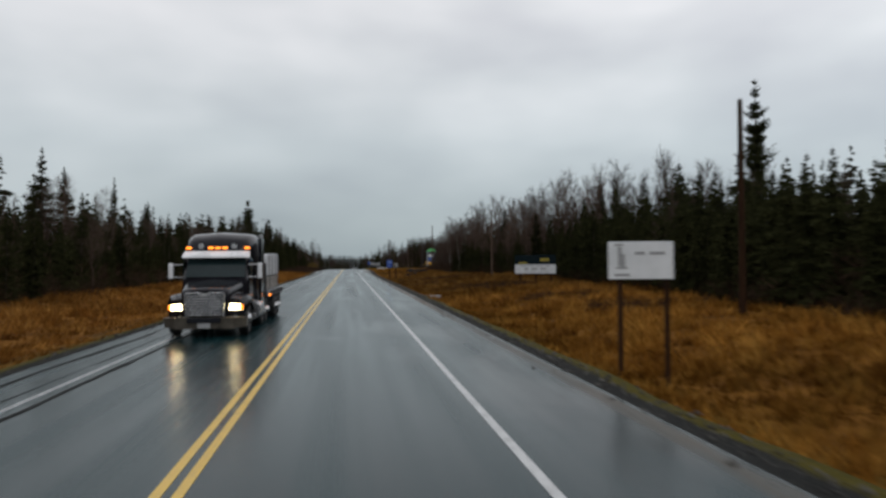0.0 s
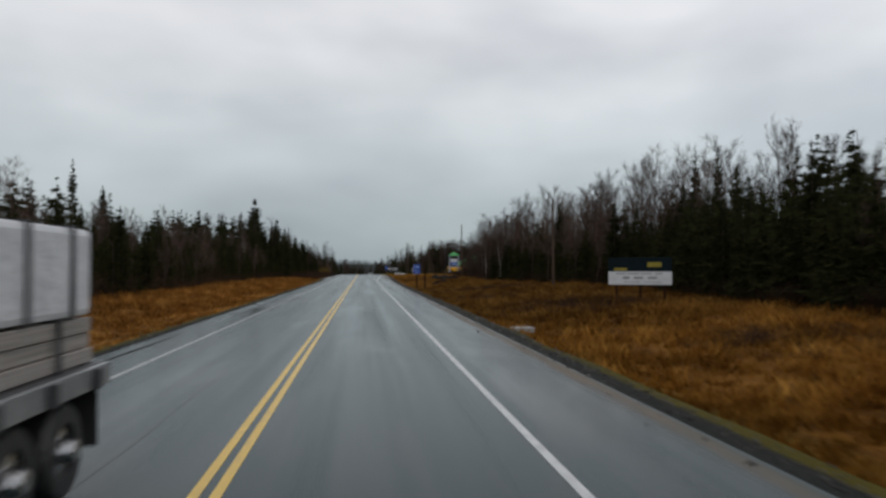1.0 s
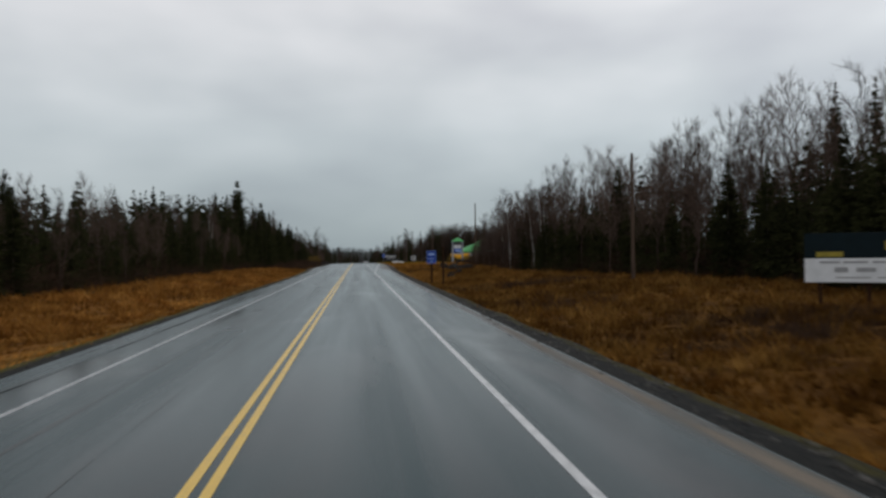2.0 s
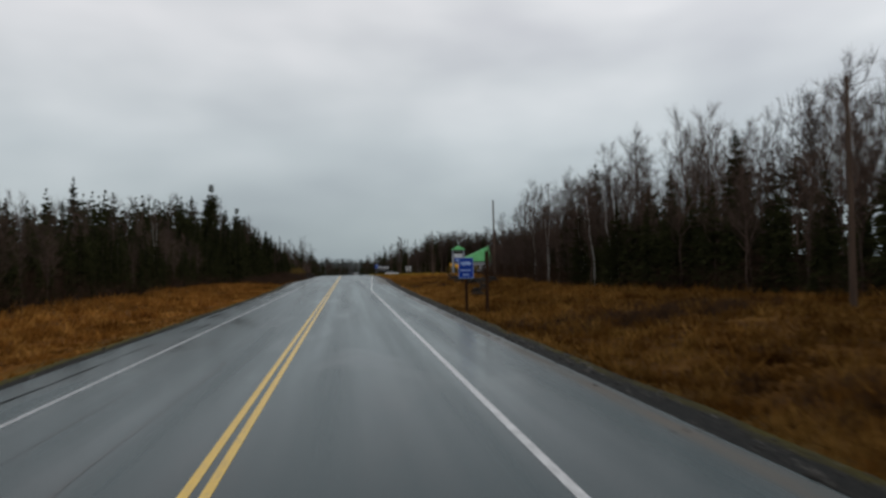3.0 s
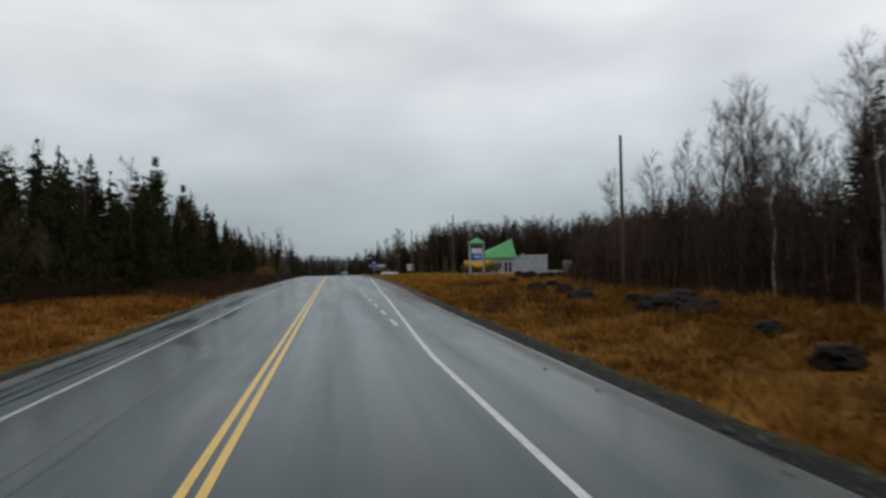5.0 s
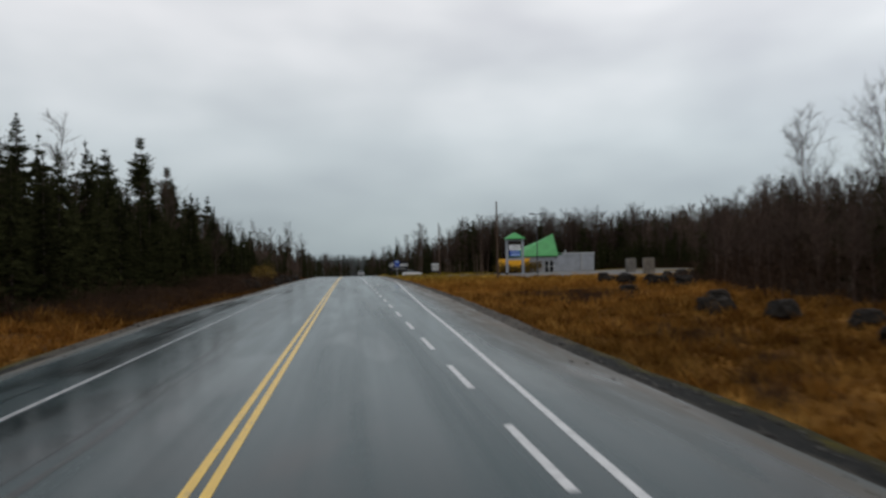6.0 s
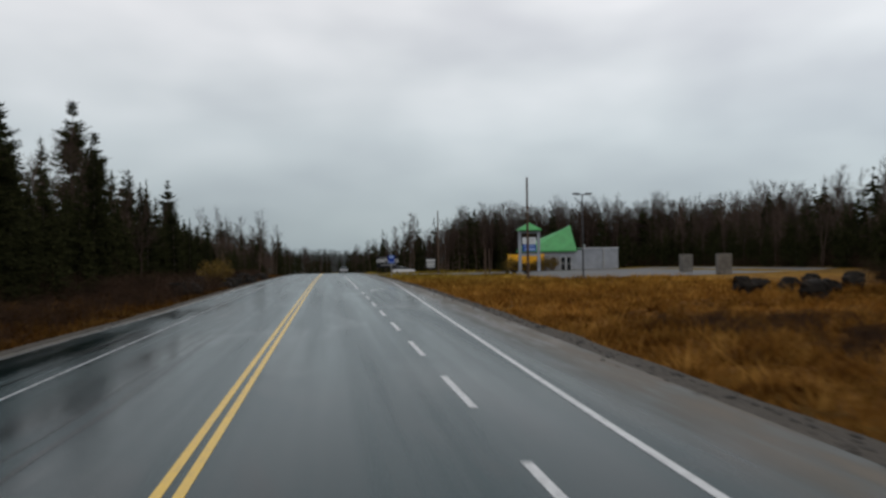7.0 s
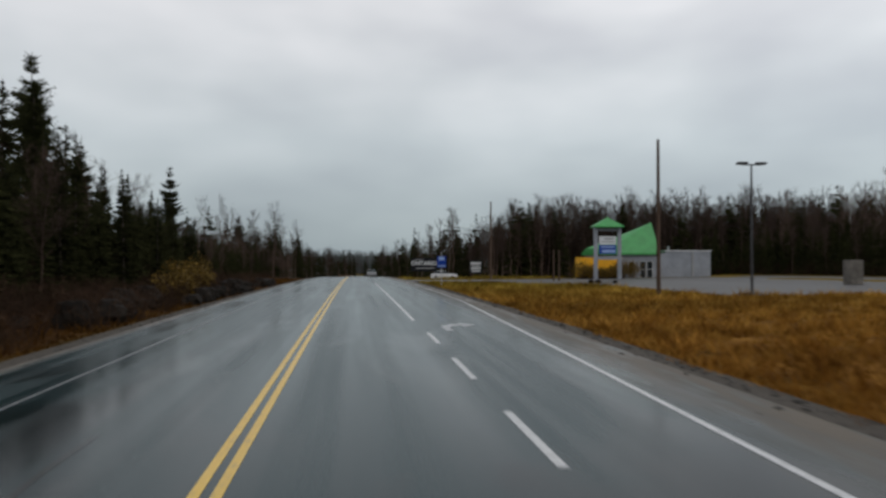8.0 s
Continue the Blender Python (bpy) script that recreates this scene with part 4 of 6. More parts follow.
for side in (-1, 1):
    y = -50.0
    while y < 410:
        edge = lerp_table(LEFT_WOODS if side < 0 else RIGHT_WOODS, y)
        tops = lerp_table(LEFT_TOPS if side < 0 else RIGHT_TOPS, y)
        for row in range(5):
            x = side * (edge + 8.5 + row * 4.6 + rng.uniform(-2, 2))
            h = tops * rng.uniform(0.66, 1.08) * (1.0 + 0.03 * row)
            evergreen = rng.random() < ((0.62 if y < 290 else 0.2) if side < 0 else (0.85 if y < 92 else (0.22 if y < 160 else 0.08 if y < 212 else 0.30)))
            if side > 0 and not evergreen:
                h *= 1 + 0.14 * smooth(92, 108, y) * (1 - smooth(150, 168, y))
            (spruces if evergreen else bares).append((x, y + rng.uniform(-1.8, 1.8), h, int(rng.integers(3)), rng.uniform(0, 6.28)))
        y += 3.6
for side in (-1, 1):
    # young growth that closes the edge near the ground
    y = 24.0
    while y < 336:
        edge = lerp_table(LEFT_WOODS if side < 0 else RIGHT_WOODS, y)
        for row in range(3):
            thicket = side > 0 and 108 < y < 226 and rng.random() < 0.9 and y > 148
            (bares if thicket else young).append((side * (edge + 1.2 + row * 2.4 + rng.uniform(-0.8, 0.8)), y + rng.uniform(-1, 1), (rng.uniform(5.0, 8.2) if side > 0 and 60 < y < 98 else rng.uniform(4.2, 7.0) if side > 0 and (y < 98 or y > 226) else rng.uniform(4.0, 7.0) if side < 0 and 196 < y < 285 else rng.uniform(4.2, 6.6) if side > 0 and y < 150 else rng.uniform(2.8, 5.0)) + row * 0.9, int(rng.integers(3)), rng.uniform(0, 6.28)))
        y += 2.3
for i in range(80):
    # thick young spruces behind the billboard
    y = rng.uniform(44, 98)
    young.append((lerp_table(RIGHT_WOODS, y) + rng.uniform(0.2, 6.5), y, rng.uniform(4.6, 8.0), int(rng.integers(3)), rng.uniform(0, 6.28)))
for side in (-1, 1):
    # deep rows that close the woods
    y = -20.0
    while y < 336:
        edge = lerp_table(LEFT_WOODS if side < 0 else RIGHT_WOODS, y)
        for row in range(2):
            spruces.append((side * (edge + 17 + 11 * row + rng.uniform(-2, 2)), y + rng.uniform(-1, 1), rng.uniform(5.5, 8.0), int(rng.integers(3)), rng.uniform(0, 6.28)))
        y += 2.4
for i in range(620):
    # beyond the lot and down the road to the far rise
    y = 340 + 700 * rng.random() ** 1.2
    side = -1 if rng.random() < 0.5 else 1
    x = bend(y) + side * (lerp_table(LEFT_WOODS if side < 0 else RIGHT_WOODS, y) + abs(rng.normal(0, 16)) + 2)
    (spruces if rng.random() < 0.35 else bares).append((x, y, rng.uniform(9, 14.5), int(rng.integers(3)), rng.uniform(0, 6.28)))
for i in range(480):
    x, y = rng.uniform(24, 125), rng.uniform(338, 376)
    low = x < 34
    (spruces if rng.random() < (0.10 if low else 0.18) else bares).append((x, y, rng.uniform(0.66, 1.0) * (10.6 + 4.4 * smooth(24, 36, x)), int(rng.integers(3)), rng.uniform(0, 6.28)))
for i in range(230):
    # the thick stand behind the shop
    x, y = rng.uniform(34, 100), rng.uniform(337, 354)
    (spruces if rng.random() < 0.2 else bares).append((x, y, rng.uniform(8.5, 14.2), int(rng.integers(3)), rng.uniform(0, 6.28)))
far = []
for i in range(420):
    # the stand on the outside of the far bend
    x, y = rng.uniform(-50, 70), rng.uniform(735, 830)
    if abs(x - bend(y)) > 10:
        far.append((x, y, rng.uniform(10.5, 16.5), int(rng.integers(3)), rng.uniform(0, 6.28)))
# bare trees and spruces share one pale grey with the haze in it
scatter("distant_woods", BACK_BARE, far, M_HAZEWOODS, "distant leafless woods where the road bends away, greyed with painted haze", "woods")
scatter("distant_spruces", BACK_SPRUCE, far[::3], M_HAZEWOODS, "distant spruces where the road bends away, greyed with painted haze", "woods")
scatter("spruce_woods", BACK_SPRUCE, spruces, M_NEEDLE, "dense dark spruce woods behind the edge trees", "woods")
scatter("young_spruces", EDGE_SPRUCE, young, M_NEEDLE, "dense young spruces filling the foot of the woods' edge", "woods")
scatter("bare_woods", BACK_BARE, bares, M_TWIG, "leafless grey-brown woods behind the edge trees", "woods")
scatter("bare_woods_trunks", BACK_BARE, bares, M_TWIG, "grey-brown trunks of the leafless woods", "woods", use=(0, 1))


def shrub_shape(seed, stems=30):
    r = np.random.default_rng(seed)
    v = []
    for i in range(stems):
        a, k = r.uniform(0, 6.28), r.uniform(0.08, 0.55)
        p = np.array((r.normal(0, 0.35), r.normal(0, 0.35), -0.05))
        q = p + np.array((math.cos(a) * k, math.sin(a) * k, 1.0)) * r.uniform(0.5, 1.0)
        c = r.normal(0, 0.0065, 3)
        v.extend((p + c, p - c, q))
        for j in range(6):
            m = p + (q - p) * r.uniform(0.35, 0.95)
            v.extend((m, m + r.normal(0, 0.009, 3), m + np.array((r.normal(0, 0.22), r.normal(0, 0.22), r.uniform(0.1, 0.3)))))
    return np.array([]), np.array([]), np.array(v), np.arange(len(v)).reshape(-1, 3)


SHRUBS = [(1.0, shrub_shape(s)) for s in (71, 72, 73)]
spots = []
for side in (-1, 1):
    y = 20.0
    while y < 336:
        edge = lerp_table(LEFT_WOODS if side < 0 else RIGHT_WOODS, y)
        for row in range(3):
            x = side * (edge + 0.6 + row * 2.0 + rng.uniform(-0.9, 0.9))
            spots.append((x, y + rng.uniform(-0.9, 0.9), rng.uniform(0.8, 1.9) + row * 0.8, int(rng.integers(3)), rng.uniform(0, 6.28)))
        y += 1.9
for i in range(330):
    y = rng.uniform(192, 296)
    spots.append((-rng.uniform(8.6 - 0.6 * smooth(220, 240, y), 14.5), y, rng.uniform(0.5, 1.4) * (1 + 0.4 * smooth(222, 240, y)), int(rng.integers(3)), rng.uniform(0, 6.28)))
MATS = ((10.4, 170.4, 1.0, 1.2), (11.8, 171.6, 1.2, 1.4), (9.6, 168.0, 0.8, 1.5), (12.6, 166.5, 1.2, 1.6), (25.6, 252.6, 0.8, 0.6), (16.6, 163.5, 2.0, 2.4), (15.4, 159.0, 1.2, 1.5), (12.5, 108.5, 3.5, 3.0), (17, 110, 4.5, 3.0), (15.5, 112, 5, 3), (15, 73, 4, 6), (18.5, 77, 3, 2), (11.5, 90, 2.5, 5), (14.2, 197, 2.4, 5), (16.5, 199, 2.5, 4), (14.6, 206, 2.4, 5), (16.5, 204.5, 2.5, 4), (12.5, 178.5, 2, 3), (15, 50, 3, 4), (16, 38, 3, 4))
for x, y, rx, ry in MATS:
    # low dark mats of heath in the grass
    for i in range(int(5 * rx * ry)):
        spots.append((x + rng.normal(0, rx * 0.5), y + rng.normal(0, ry * 0.5), rng.uniform(0.28, 0.6), int(rng.integers(3)), rng.uniform(0, 6.28)))
scatter("brush", SHRUBS, spots, M_BRUSH, "tangled brown leafless brush along the woods' foot", "brush")


# ---- grass tufts ----
def build_grass():
    r = np.random.default_rng(91)
    xs, ys = [], []
    for side, count in ((1, 40000), (-1, 21000)):
        y = -5 + 345 * r.random(count)
        out = r.random(count) ** 1.15
        inner = np.array([right_edge(v) + 0.95 - 0.22 * smooth(24, 60, v) + 0.35 * noise.noise((2.0, v * 0.22, 1)) if side > 0 else -left_edge(v) + 0.72 for v in y])
        outer = np.array([lerp_table(RIGHT_WOODS if side > 0 else LEFT_WOODS, v) for v in y])
        x = inner + (np.minimum(outer + 1.5, 34) - inner) * out
        keep = np.ones(count, bool)
        if side > 0:
            keep = ~((y > 255) & (x > 25) & (y < 320)) & ~((y > 284) & (x > 18.5) & (y < 320)) & ~((y > 299) & (y < 316))
        else:
            keep = ~((y > 226) & (y < 300) & (r.random(count) < 0.55))
        xs.append(side * x[keep])
        ys.append(y[keep])
    xs, ys = np.concatenate(xs), np.concatenate(ys)
    zs = np.array([land(a, b) for a, b in zip(xs, ys)])
    blades = 7
    n = len(xs) * blades
    cx, cy, cz = (np.repeat(a, blades) for a in (xs, ys, zs))
    cx = cx + r.normal(0, 0.16, n)
    cy = cy + r.normal(0, 0.16, n)
    clump = np.array([0.80 + 1.2 * noise.noise((a * 0.60, b * 0.45, 8.0)) + 0.5 * noise.noise((a * 1.9, b * 1.5, 3.0)) for a, b in zip(xs, ys)])
    tall = np.repeat(r.uniform(0.18, 0.52, len(xs)) * np.clip(clump, 0.2, 1.9), blades) * r.uniform(0.6, 1.2, n)
    near = np.minimum(np.abs(cx) - 6.9, 2.2) / 2.2
    tall = tall * (0.25 + 0.75 * np.clip(near, 0, 1))
    a = r.uniform(0, 2 * np.pi, n)
    lean = r.uniform(0.35, 1.7, n) * tall
    w = r.uniform(0.022, 0.062, n)
    v = np.empty((n, 3, 3), np.float32)
    px, py = -np.sin(a) * w, np.cos(a) * w
    v[:, 0] = np.stack((cx + px, cy + py, cz - 0.03), 1)
    v[:, 1] = np.stack((cx - px, cy - py, cz - 0.03), 1)
    v[:, 2] = np.stack((cx + np.cos(a) * lean, cy + np.sin(a) * lean, cz + tall), 1)
    # the tall tussocks are pale straw, the low growth between them browner
    tone = np.array([(*grass_tone(a, b), 1) for a, b in zip(xs, ys)], np.float32)
    straw = np.clip(clump, 0.1, 1.7)[:, None]
    tone[:, :3] *= np.concatenate((0.58 + 0.46 * straw, 0.54 + 0.50 * straw, 0.46 + 0.60 * straw), 1)
    ob = soup("dead_grass", v.reshape(-1, 3), np.arange(3 * n).reshape(-1, 3), M_GRASS)
    at = ob.data.attributes.new("grass_tone", "FLOAT_COLOR", "POINT")
    at.data.foreach_set("color", np.repeat(tone, blades * 3, axis=0).ravel())
    tagged(ob, "matted tufts of dead golden-brown grass on the verges", "grass", kind="stuff")


build_grass()


# ---- loose stones on the shoulders ----
def build_stones():
    r = np.random.default_rng(17)
    count = 9000
    side = np.where(r.random(count) < 0.7, 1, -1)
    y = -3 + 300 * r.random(count) ** 1.2
    off = r.normal(0.45, 0.36, count)
    x = np.array([right_edge(v) + o if s > 0 else left_edge(v) - o * 0.8 for v, o, s in zip(y, off, side)])
    z = np.array([(grade(v) - 0.02 - 0.10 * max(0.0, abs(a) - abs(right_edge(v) if s > 0 else left_edge(v))) ** 1.3) if o < 0.85 else land(a, v) for a, v, s, o in zip(x, y, side, off)])
    size = np.abs(r.normal(0.0, 0.022, count)) + 0.012
    base = np.array([(1, 0, 0), (0, 1, 0), (-1, 0, 0), (0, -1, 0), (0, 0, 0.8), (0, 0, -0.6)], float)
    tri = np.array([(0, 1, 4), (1, 2, 4), (2, 3, 4), (3, 0, 4), (1, 0, 5), (2, 1, 5), (3, 2, 5), (0, 3, 5)])
    v = base[None] * size[:, None, None] * r.uniform(0.7, 1.4, (count, 6, 1))
    v = v + np.stack((x, y, z + size * 0.3), 1)[:, None, :]
    t = tri[None] + (6 * np.arange(count))[:, None, None]
    tagged(soup("loose_gravel", v.reshape(-1, 3), t.reshape(-1, 3), M_STONE), "loose wet stones strewn along the shoulders", "gravel", kind="stuff")


build_stones()


# ---- signs, poles and lamps ----
def pole(x, y, height, lean=0.0, radius=0.15, wood=None):
    ob = thing("utility_pole", "weathered brown wooden utility pole standing in the verge", "pole", standing(x, y, 0, 1, 1, lean), "utility poles")
    part("shaft", rod(radius, radius * 0.62, height + 0.4, Matrix.Translation((0, 0, -0.4)), 12), wood or M_POLE, ob, smooth=False)
    part("cap", rod(radius * 0.66, radius * 0.5, 0.07, Matrix.Translation((0, 0, height)), 12), M_STEEL, ob, "grey metal cap")
    return ob


pole(17.3, 29.2, 8.6, wood=M_POST)
pole(21.5, 106.0, 9.3)
pole(21.3, 180.5, 10.7)
pole(21.4, 257.4, 10.4)
pole(20.1, 313.6, 10.9)


def bars(parent, rows, y, mat):
    """Plain bars in place of print: x, z, width, height."""
    for x, z, w, h in rows:
        part("print_bar", box((w, 0.008, h), (x, y, z), 0.002), mat, parent)


# white board on two posts near the start
sign = thing("board_sign", "white board sign with grey print on two dark wooden posts", "sign", Matrix.Translation((8.25, 16.8, 0)) @ Matrix.Rotation(radians(-9), 4, "Z"))
for x in (-0.45, 0.60):
    gz = land(8.25 + x, 16.8) - 0.25
    part("post", box((0.10, 0.10, 2.4 - gz), (x, 0.09, (2.4 + gz) / 2), 0.01), M_POST, sign)
board = part("board", box((1.46, 0.03, 0.85), (0, 0, 2.17), 0.006), M_SIGNWHITE, sign)
part("frame_rail", box((1.40, 0.02, 0.06), (0, 0.027, 1.90), 0.005), M_POST, sign)
part("frame_rail", box((1.40, 0.02, 0.06), (0, 0.027, 2.44), 0.005), M_POST, sign)
bars(board, ((-0.47, 2.26, 0.09, 0.44), (-0.40, 2.16, 0.09, 0.30), (-0.49, 2.52, 0.20, 0.05), (-0.43, 2.00, 0.26, 0.05), (-0.02, 2.33, 0.22, 0.07), (0.37, 2.33, 0.34, 0.07), (-0.42, 1.84, 0.34, 0.06)), -0.018, M_SIGNGREY)

# long dark billboard with a white lower board
sign = thing("billboard", "dark teal billboard with yellow patches above a long white board", "billboard", Matrix.Translation((21.1, 79.2, 0)) @ Matrix.Rotation(radians(-34), 4, "Z"))
for x in (-1.7, 0.0, 1.7):
    gz = land(21.1 + x, 79.2) - 0.3
    part("post", box((0.14, 0.14, 2.75 - gz), (x, 0.14, (2.75 + gz) / 2), 0.012), M_POST, sign)
low = part("lower_board", box((4.5, 0.05, 0.94), (0, 0, 1.36), 0.008), M_SIGNWHITE, sign, "long white board with small grey print")
top = part("upper_board", box((4.5, 0.05, 0.98), (0, 0.01, 2.34), 0.008), M_SIGNTEAL, sign, "dark teal board with yellow patches")
bars(low, ((-1.35, 1.68, 0.70, 0.09), (-0.45, 1.68, 0.85, 0.09), (0.50, 1.68, 0.75, 0.09), (1.35, 1.68, 0.55, 0.09), (-0.95, 1.38, 0.46, 0.20), (-0.10, 1.38, 0.66, 0.17), (0.90, 1.38, 0.62, 0.17), (-0.55, 1.08, 1.2, 0.05), (0.95, 1.08, 1.3, 0.05)), -0.028, M_SIGNGREY)
bars(top, ((-1.35, 1.99, 0.95, 0.20), (1.05, 2.32, 1.0, 0.34)), -0.02, M_SIGNYELLOW)

# blue service sign
sign = thing("road_sign", "blue road sign with pale symbol and print on a wooden post", "road sign", Matrix.Translation((8.0, 119.6, 0)) @ Matrix.Rotation(radians(-8), 4, "Z"))
gz = land(8.0, 119.6) - 0.4
part("post", box((0.16, 0.14, 2.1 - gz), (0, 0.09, (2.1 + gz) / 2), 0.012), M_POST, sign)
panel = part("panel", box((0.82, 0.025, 1.13), (0, 0, 1.94), 0.01), M_SIGNBLUE, sign)
for size, at in (((0.82, 0.012, 0.028), (0, -0.012, 2.49)), ((0.82, 0.012, 0.028), (0, -0.012, 1.39)), ((0.028, 0.012, 1.07), (-0.396, -0.012, 1.94)), ((0.028, 0.012, 1.07), (0.396, -0.012, 1.94))):
    part("border_strip", box(size, at, 0.002), M_SIGNPALE, panel)
symbol = [(-0.29, 2.28), (0.16, 2.30), (0.29, 2.22), (0.28, 2.13), (0.16, 2.08), (0.10, 2.12), (-0.02, 2.12), (-0.08, 2.06), (-0.22, 2.10), (-0.29, 2.18)]
part("symbol", hull([[(x, y, z) for x, z in symbol] for y in (-0.013, -0.022)]), M_SIGNPALE, panel)
bars(panel, ((-0.02, 1.81, 0.56, 0.075), (0.0, 1.57, 0.34, 0.085)), -0.016, M_SIGNPALE)
wood = thing("wooden_post", "dark brown wooden post standing in dead grass", "post", standing(8.85, 117.9))
part("shaft", rod(0.10, 0.085, 3.9, Matrix.Translation((0, 0, -0.4)), 10), M_POST, wood)
part("top_cap", rod(0.088, 0.06, 0.04, Matrix.Translation((0, 0, 3.5)), 10), M_POST, wood)

for x in (26.2, 26.9):
    grey = thing("wooden_post", "weathered grey wooden post at the lot's edge", "post", standing(x, 303.0))
    part("shaft", rod(0.11, 0.09, 4.3, Matrix.Translation((0, 0, -0.4)), 10), M_POLE, grey)
    part("top_cap", rod(0.095, 0.07, 0.04, Matrix.Translation((0, 0, 3.9)), 10), M_POLE, grey)

# far signs
sign = thing("road_sign", "small blue road sign on a thin steel post", "road sign", Matrix.Translation((9.0, 276.0, land(9.0, 276.0))))
part("post", box((0.07, 0.07, 3.4), (0, 0.05, 1.5), 0.008), M_STEEL, sign)
panel = part("panel", box((0.8, 0.02, 1.0), (0, 0, 2.35), 0.01), M_SIGNBLUE, sign)
bars(panel, ((0, 2.65, 0.5, 0.3), (0, 2.0, 0.7, 0.1)), -0.013, M_SIGNPALE)
sign = thing("board_sign", "small dark board sign with white print on two posts", "sign", Matrix.Translation((22.3, 341, land(22.3, 341))))
for x in (-0.7, 0.7):
    part("post", box((0.12, 0.12, 3.3), (x, 0.08, 1.35), 0.01), M_POST, sign)
board = part("board", box((2.1, 0.05, 2.1), (0, 0, 2.0), 0.01), M_DARKSTEEL, sign)
bars(board, ((0, 2.62, 1.8, 0.34), (0, 2.15, 1.6, 0.16), (0, 1.75, 1.7, 0.26), (0, 1.30, 1.5, 0.2)), -0.028, M_SIGNWHITE)
sign = thing("name_sign", "big dark sign with white lettering beside the highway", "sign", Matrix.Translation((13.6, 345, land(13.6, 345))))
for x in (-1.7, 1.7):
    part("post", box((0.2, 0.2, 2.2), (x, 0.15, 0.9), 0.02), M_POST, sign)
board = part("board", box((4.6, 0.12, 2.3), (0, 0, 2.5), 0.02), M_SIGNBLACK, sign)
text = bpy.data.curves.new("lettering", "FONT")
text.body, text.size, text.extrude, text.align_x, text.align_y = "ONTARIO", 1.0, 0.01, "CENTER", "CENTER"
text.offset = 0.02
lettering = new("lettering", text)
lettering.data.materials.append(M_SIGNWHITE)
lettering.parent = board
lettering.matrix_basis = Matrix.Translation((0, -0.075, 2.75)) @ Matrix.Rotation(radians(90), 4, "X")
bars(board, ((-0.9, 3.4, 1.5, 0.12), (0.2, 1.9, 3.2, 0.16)), -0.065, M_SIGNGREY)

# lamp post at the lot
lamp = thing("lamp_post", "dark steel lot lamp with two heads", "lamp post", standing(26.0, 253.8))
part("shaft", rod(0.09, 0.055, 8.5, Matrix.Translation((0, 0, -0.2)), 12), M_DARKSTEEL, lamp)
part("base", rod(0.24, 0.22, 0.5, Matrix.Translation((0, 0, -0.2)), 16), M_CONCRETE, lamp)
part("crossbar", box((1.3, 0.08, 0.08), (0, 0, 8.28), 0.01), M_DARKSTEEL, lamp)
for x in (-0.62, 0.62):
    part("lamp_head", box((0.62, 0.40, 0.16), (x, 0, 8.36), 0.03), M_DARKSTEEL, lamp)


# ---- rocks and blocks ----
def boulder(x, y, size, seed, label="grey lichened boulder lying in dead grass", squash=0.62, sink=0.2, group="boulders"):
    r = random.Random(seed)
    bm = bmesh.new()
    bmesh.ops.create_icosphere(bm, subdivisions=3, radius=0.5)
    for v in bm.verts:
        d = v.co.normalized()
        k = 1 + 0.55 * noise.noise(d * 1.7 + Vector((seed * 3.1, 0, 0))) + 0.2 * noise.noise(d * 4.5 + Vector((0, seed * 1.7, 0)))
        for axis in (Vector((0.8, 0.3, 0.5)), Vector((-0.6, 0.7, 0.35)), Vector((0.1, -0.9, 0.4)), Vector((0, 0.1, 1))):
            k = min(k, 0.82 / max(0.05, d.dot(axis.normalized())) if d.dot(axis.normalized()) > 0.7 else k)
        v.co = d * 0.5 * k
    bmesh.ops.transform(bm, matrix=Matrix.Diagonal((size * r.uniform(0.85, 1.25), size * r.uniform(0.8, 1.2), size * squash, 1)), verts=bm.verts)
    ob = part("boulder", bm, M_ROCK)
    ob.matrix_basis = Matrix.Translation((x, y, land(x, y) + size * squash * (0.5 - sink))) @ Matrix.Rotation(r.uniform(0, 6.28), 4, "Z")
    return tagged(ob, label, "rock", group)


for i, (x, y, s) in enumerate(((12.3, 141.4, 0.9), (13.2, 146, 1.0), (13.0, 143.6, 0.6), (14.6, 151.4, 0.8), (15.3, 160.5, 1.1), (17.5, 163.8, 0.9), (16.2, 166.0, 0.7), (18.9, 189.9, 1.0), (17.4, 181.7, 1.1), (17.6, 177.3, 1.0), (23.5, 219.8, 1.0), (24.5, 220.6, 0.8), (28.1, 226.2, 1.0), (24.2, 216.7, 0.95), (32.2, 226.8, 1.1), (26.7, 217.3, 1.1), (31.3, 221.6, 1.1), (22.6, 212.4, 1.15), (23.1, 207.1, 1.25), (29.4, 214.5, 1.0), (15.0, 170.4, 1.1), (15.7, 173.4, 0.9), (16.4, 185.0, 1.1), (17.8, 198.5, 1.0), (22.9, 202.2, 1.15), (16.8, 161.8, 1.0), (15.9, 158.6, 0.9), (26.5, 288.5, 0.8), (27.8, 290.0, 0.7), (29.0, 288.0, 0.6))):
    boulder(x, y, s * (1.15 if 200 < y < 240 else 0.9 if y > 240 else 1.75 if 156 < y < 168 else 1.2), i + 1, squash=(0.75, 1.05, 0.9)[i % 3] if 200 < y < 240 else 0.78 if y > 170 else 0.6, sink=0.12 if y > 200 else 0.22)
for i in range(46):
    # broken rock cut along the far verge
    y = 238 + 60 * (i + rng.random()) / 46
    boulder(-(7.6 + 1.4 * (1 - smooth(238, 262, y)) + rng.uniform(-0.3, 2.4)), y, rng.uniform(0.7, 1.8), 100 + i, "grey broken rock of a low roadside outcrop", rng.uniform(0.75, 1.15), 0.24, "outcrop rocks")
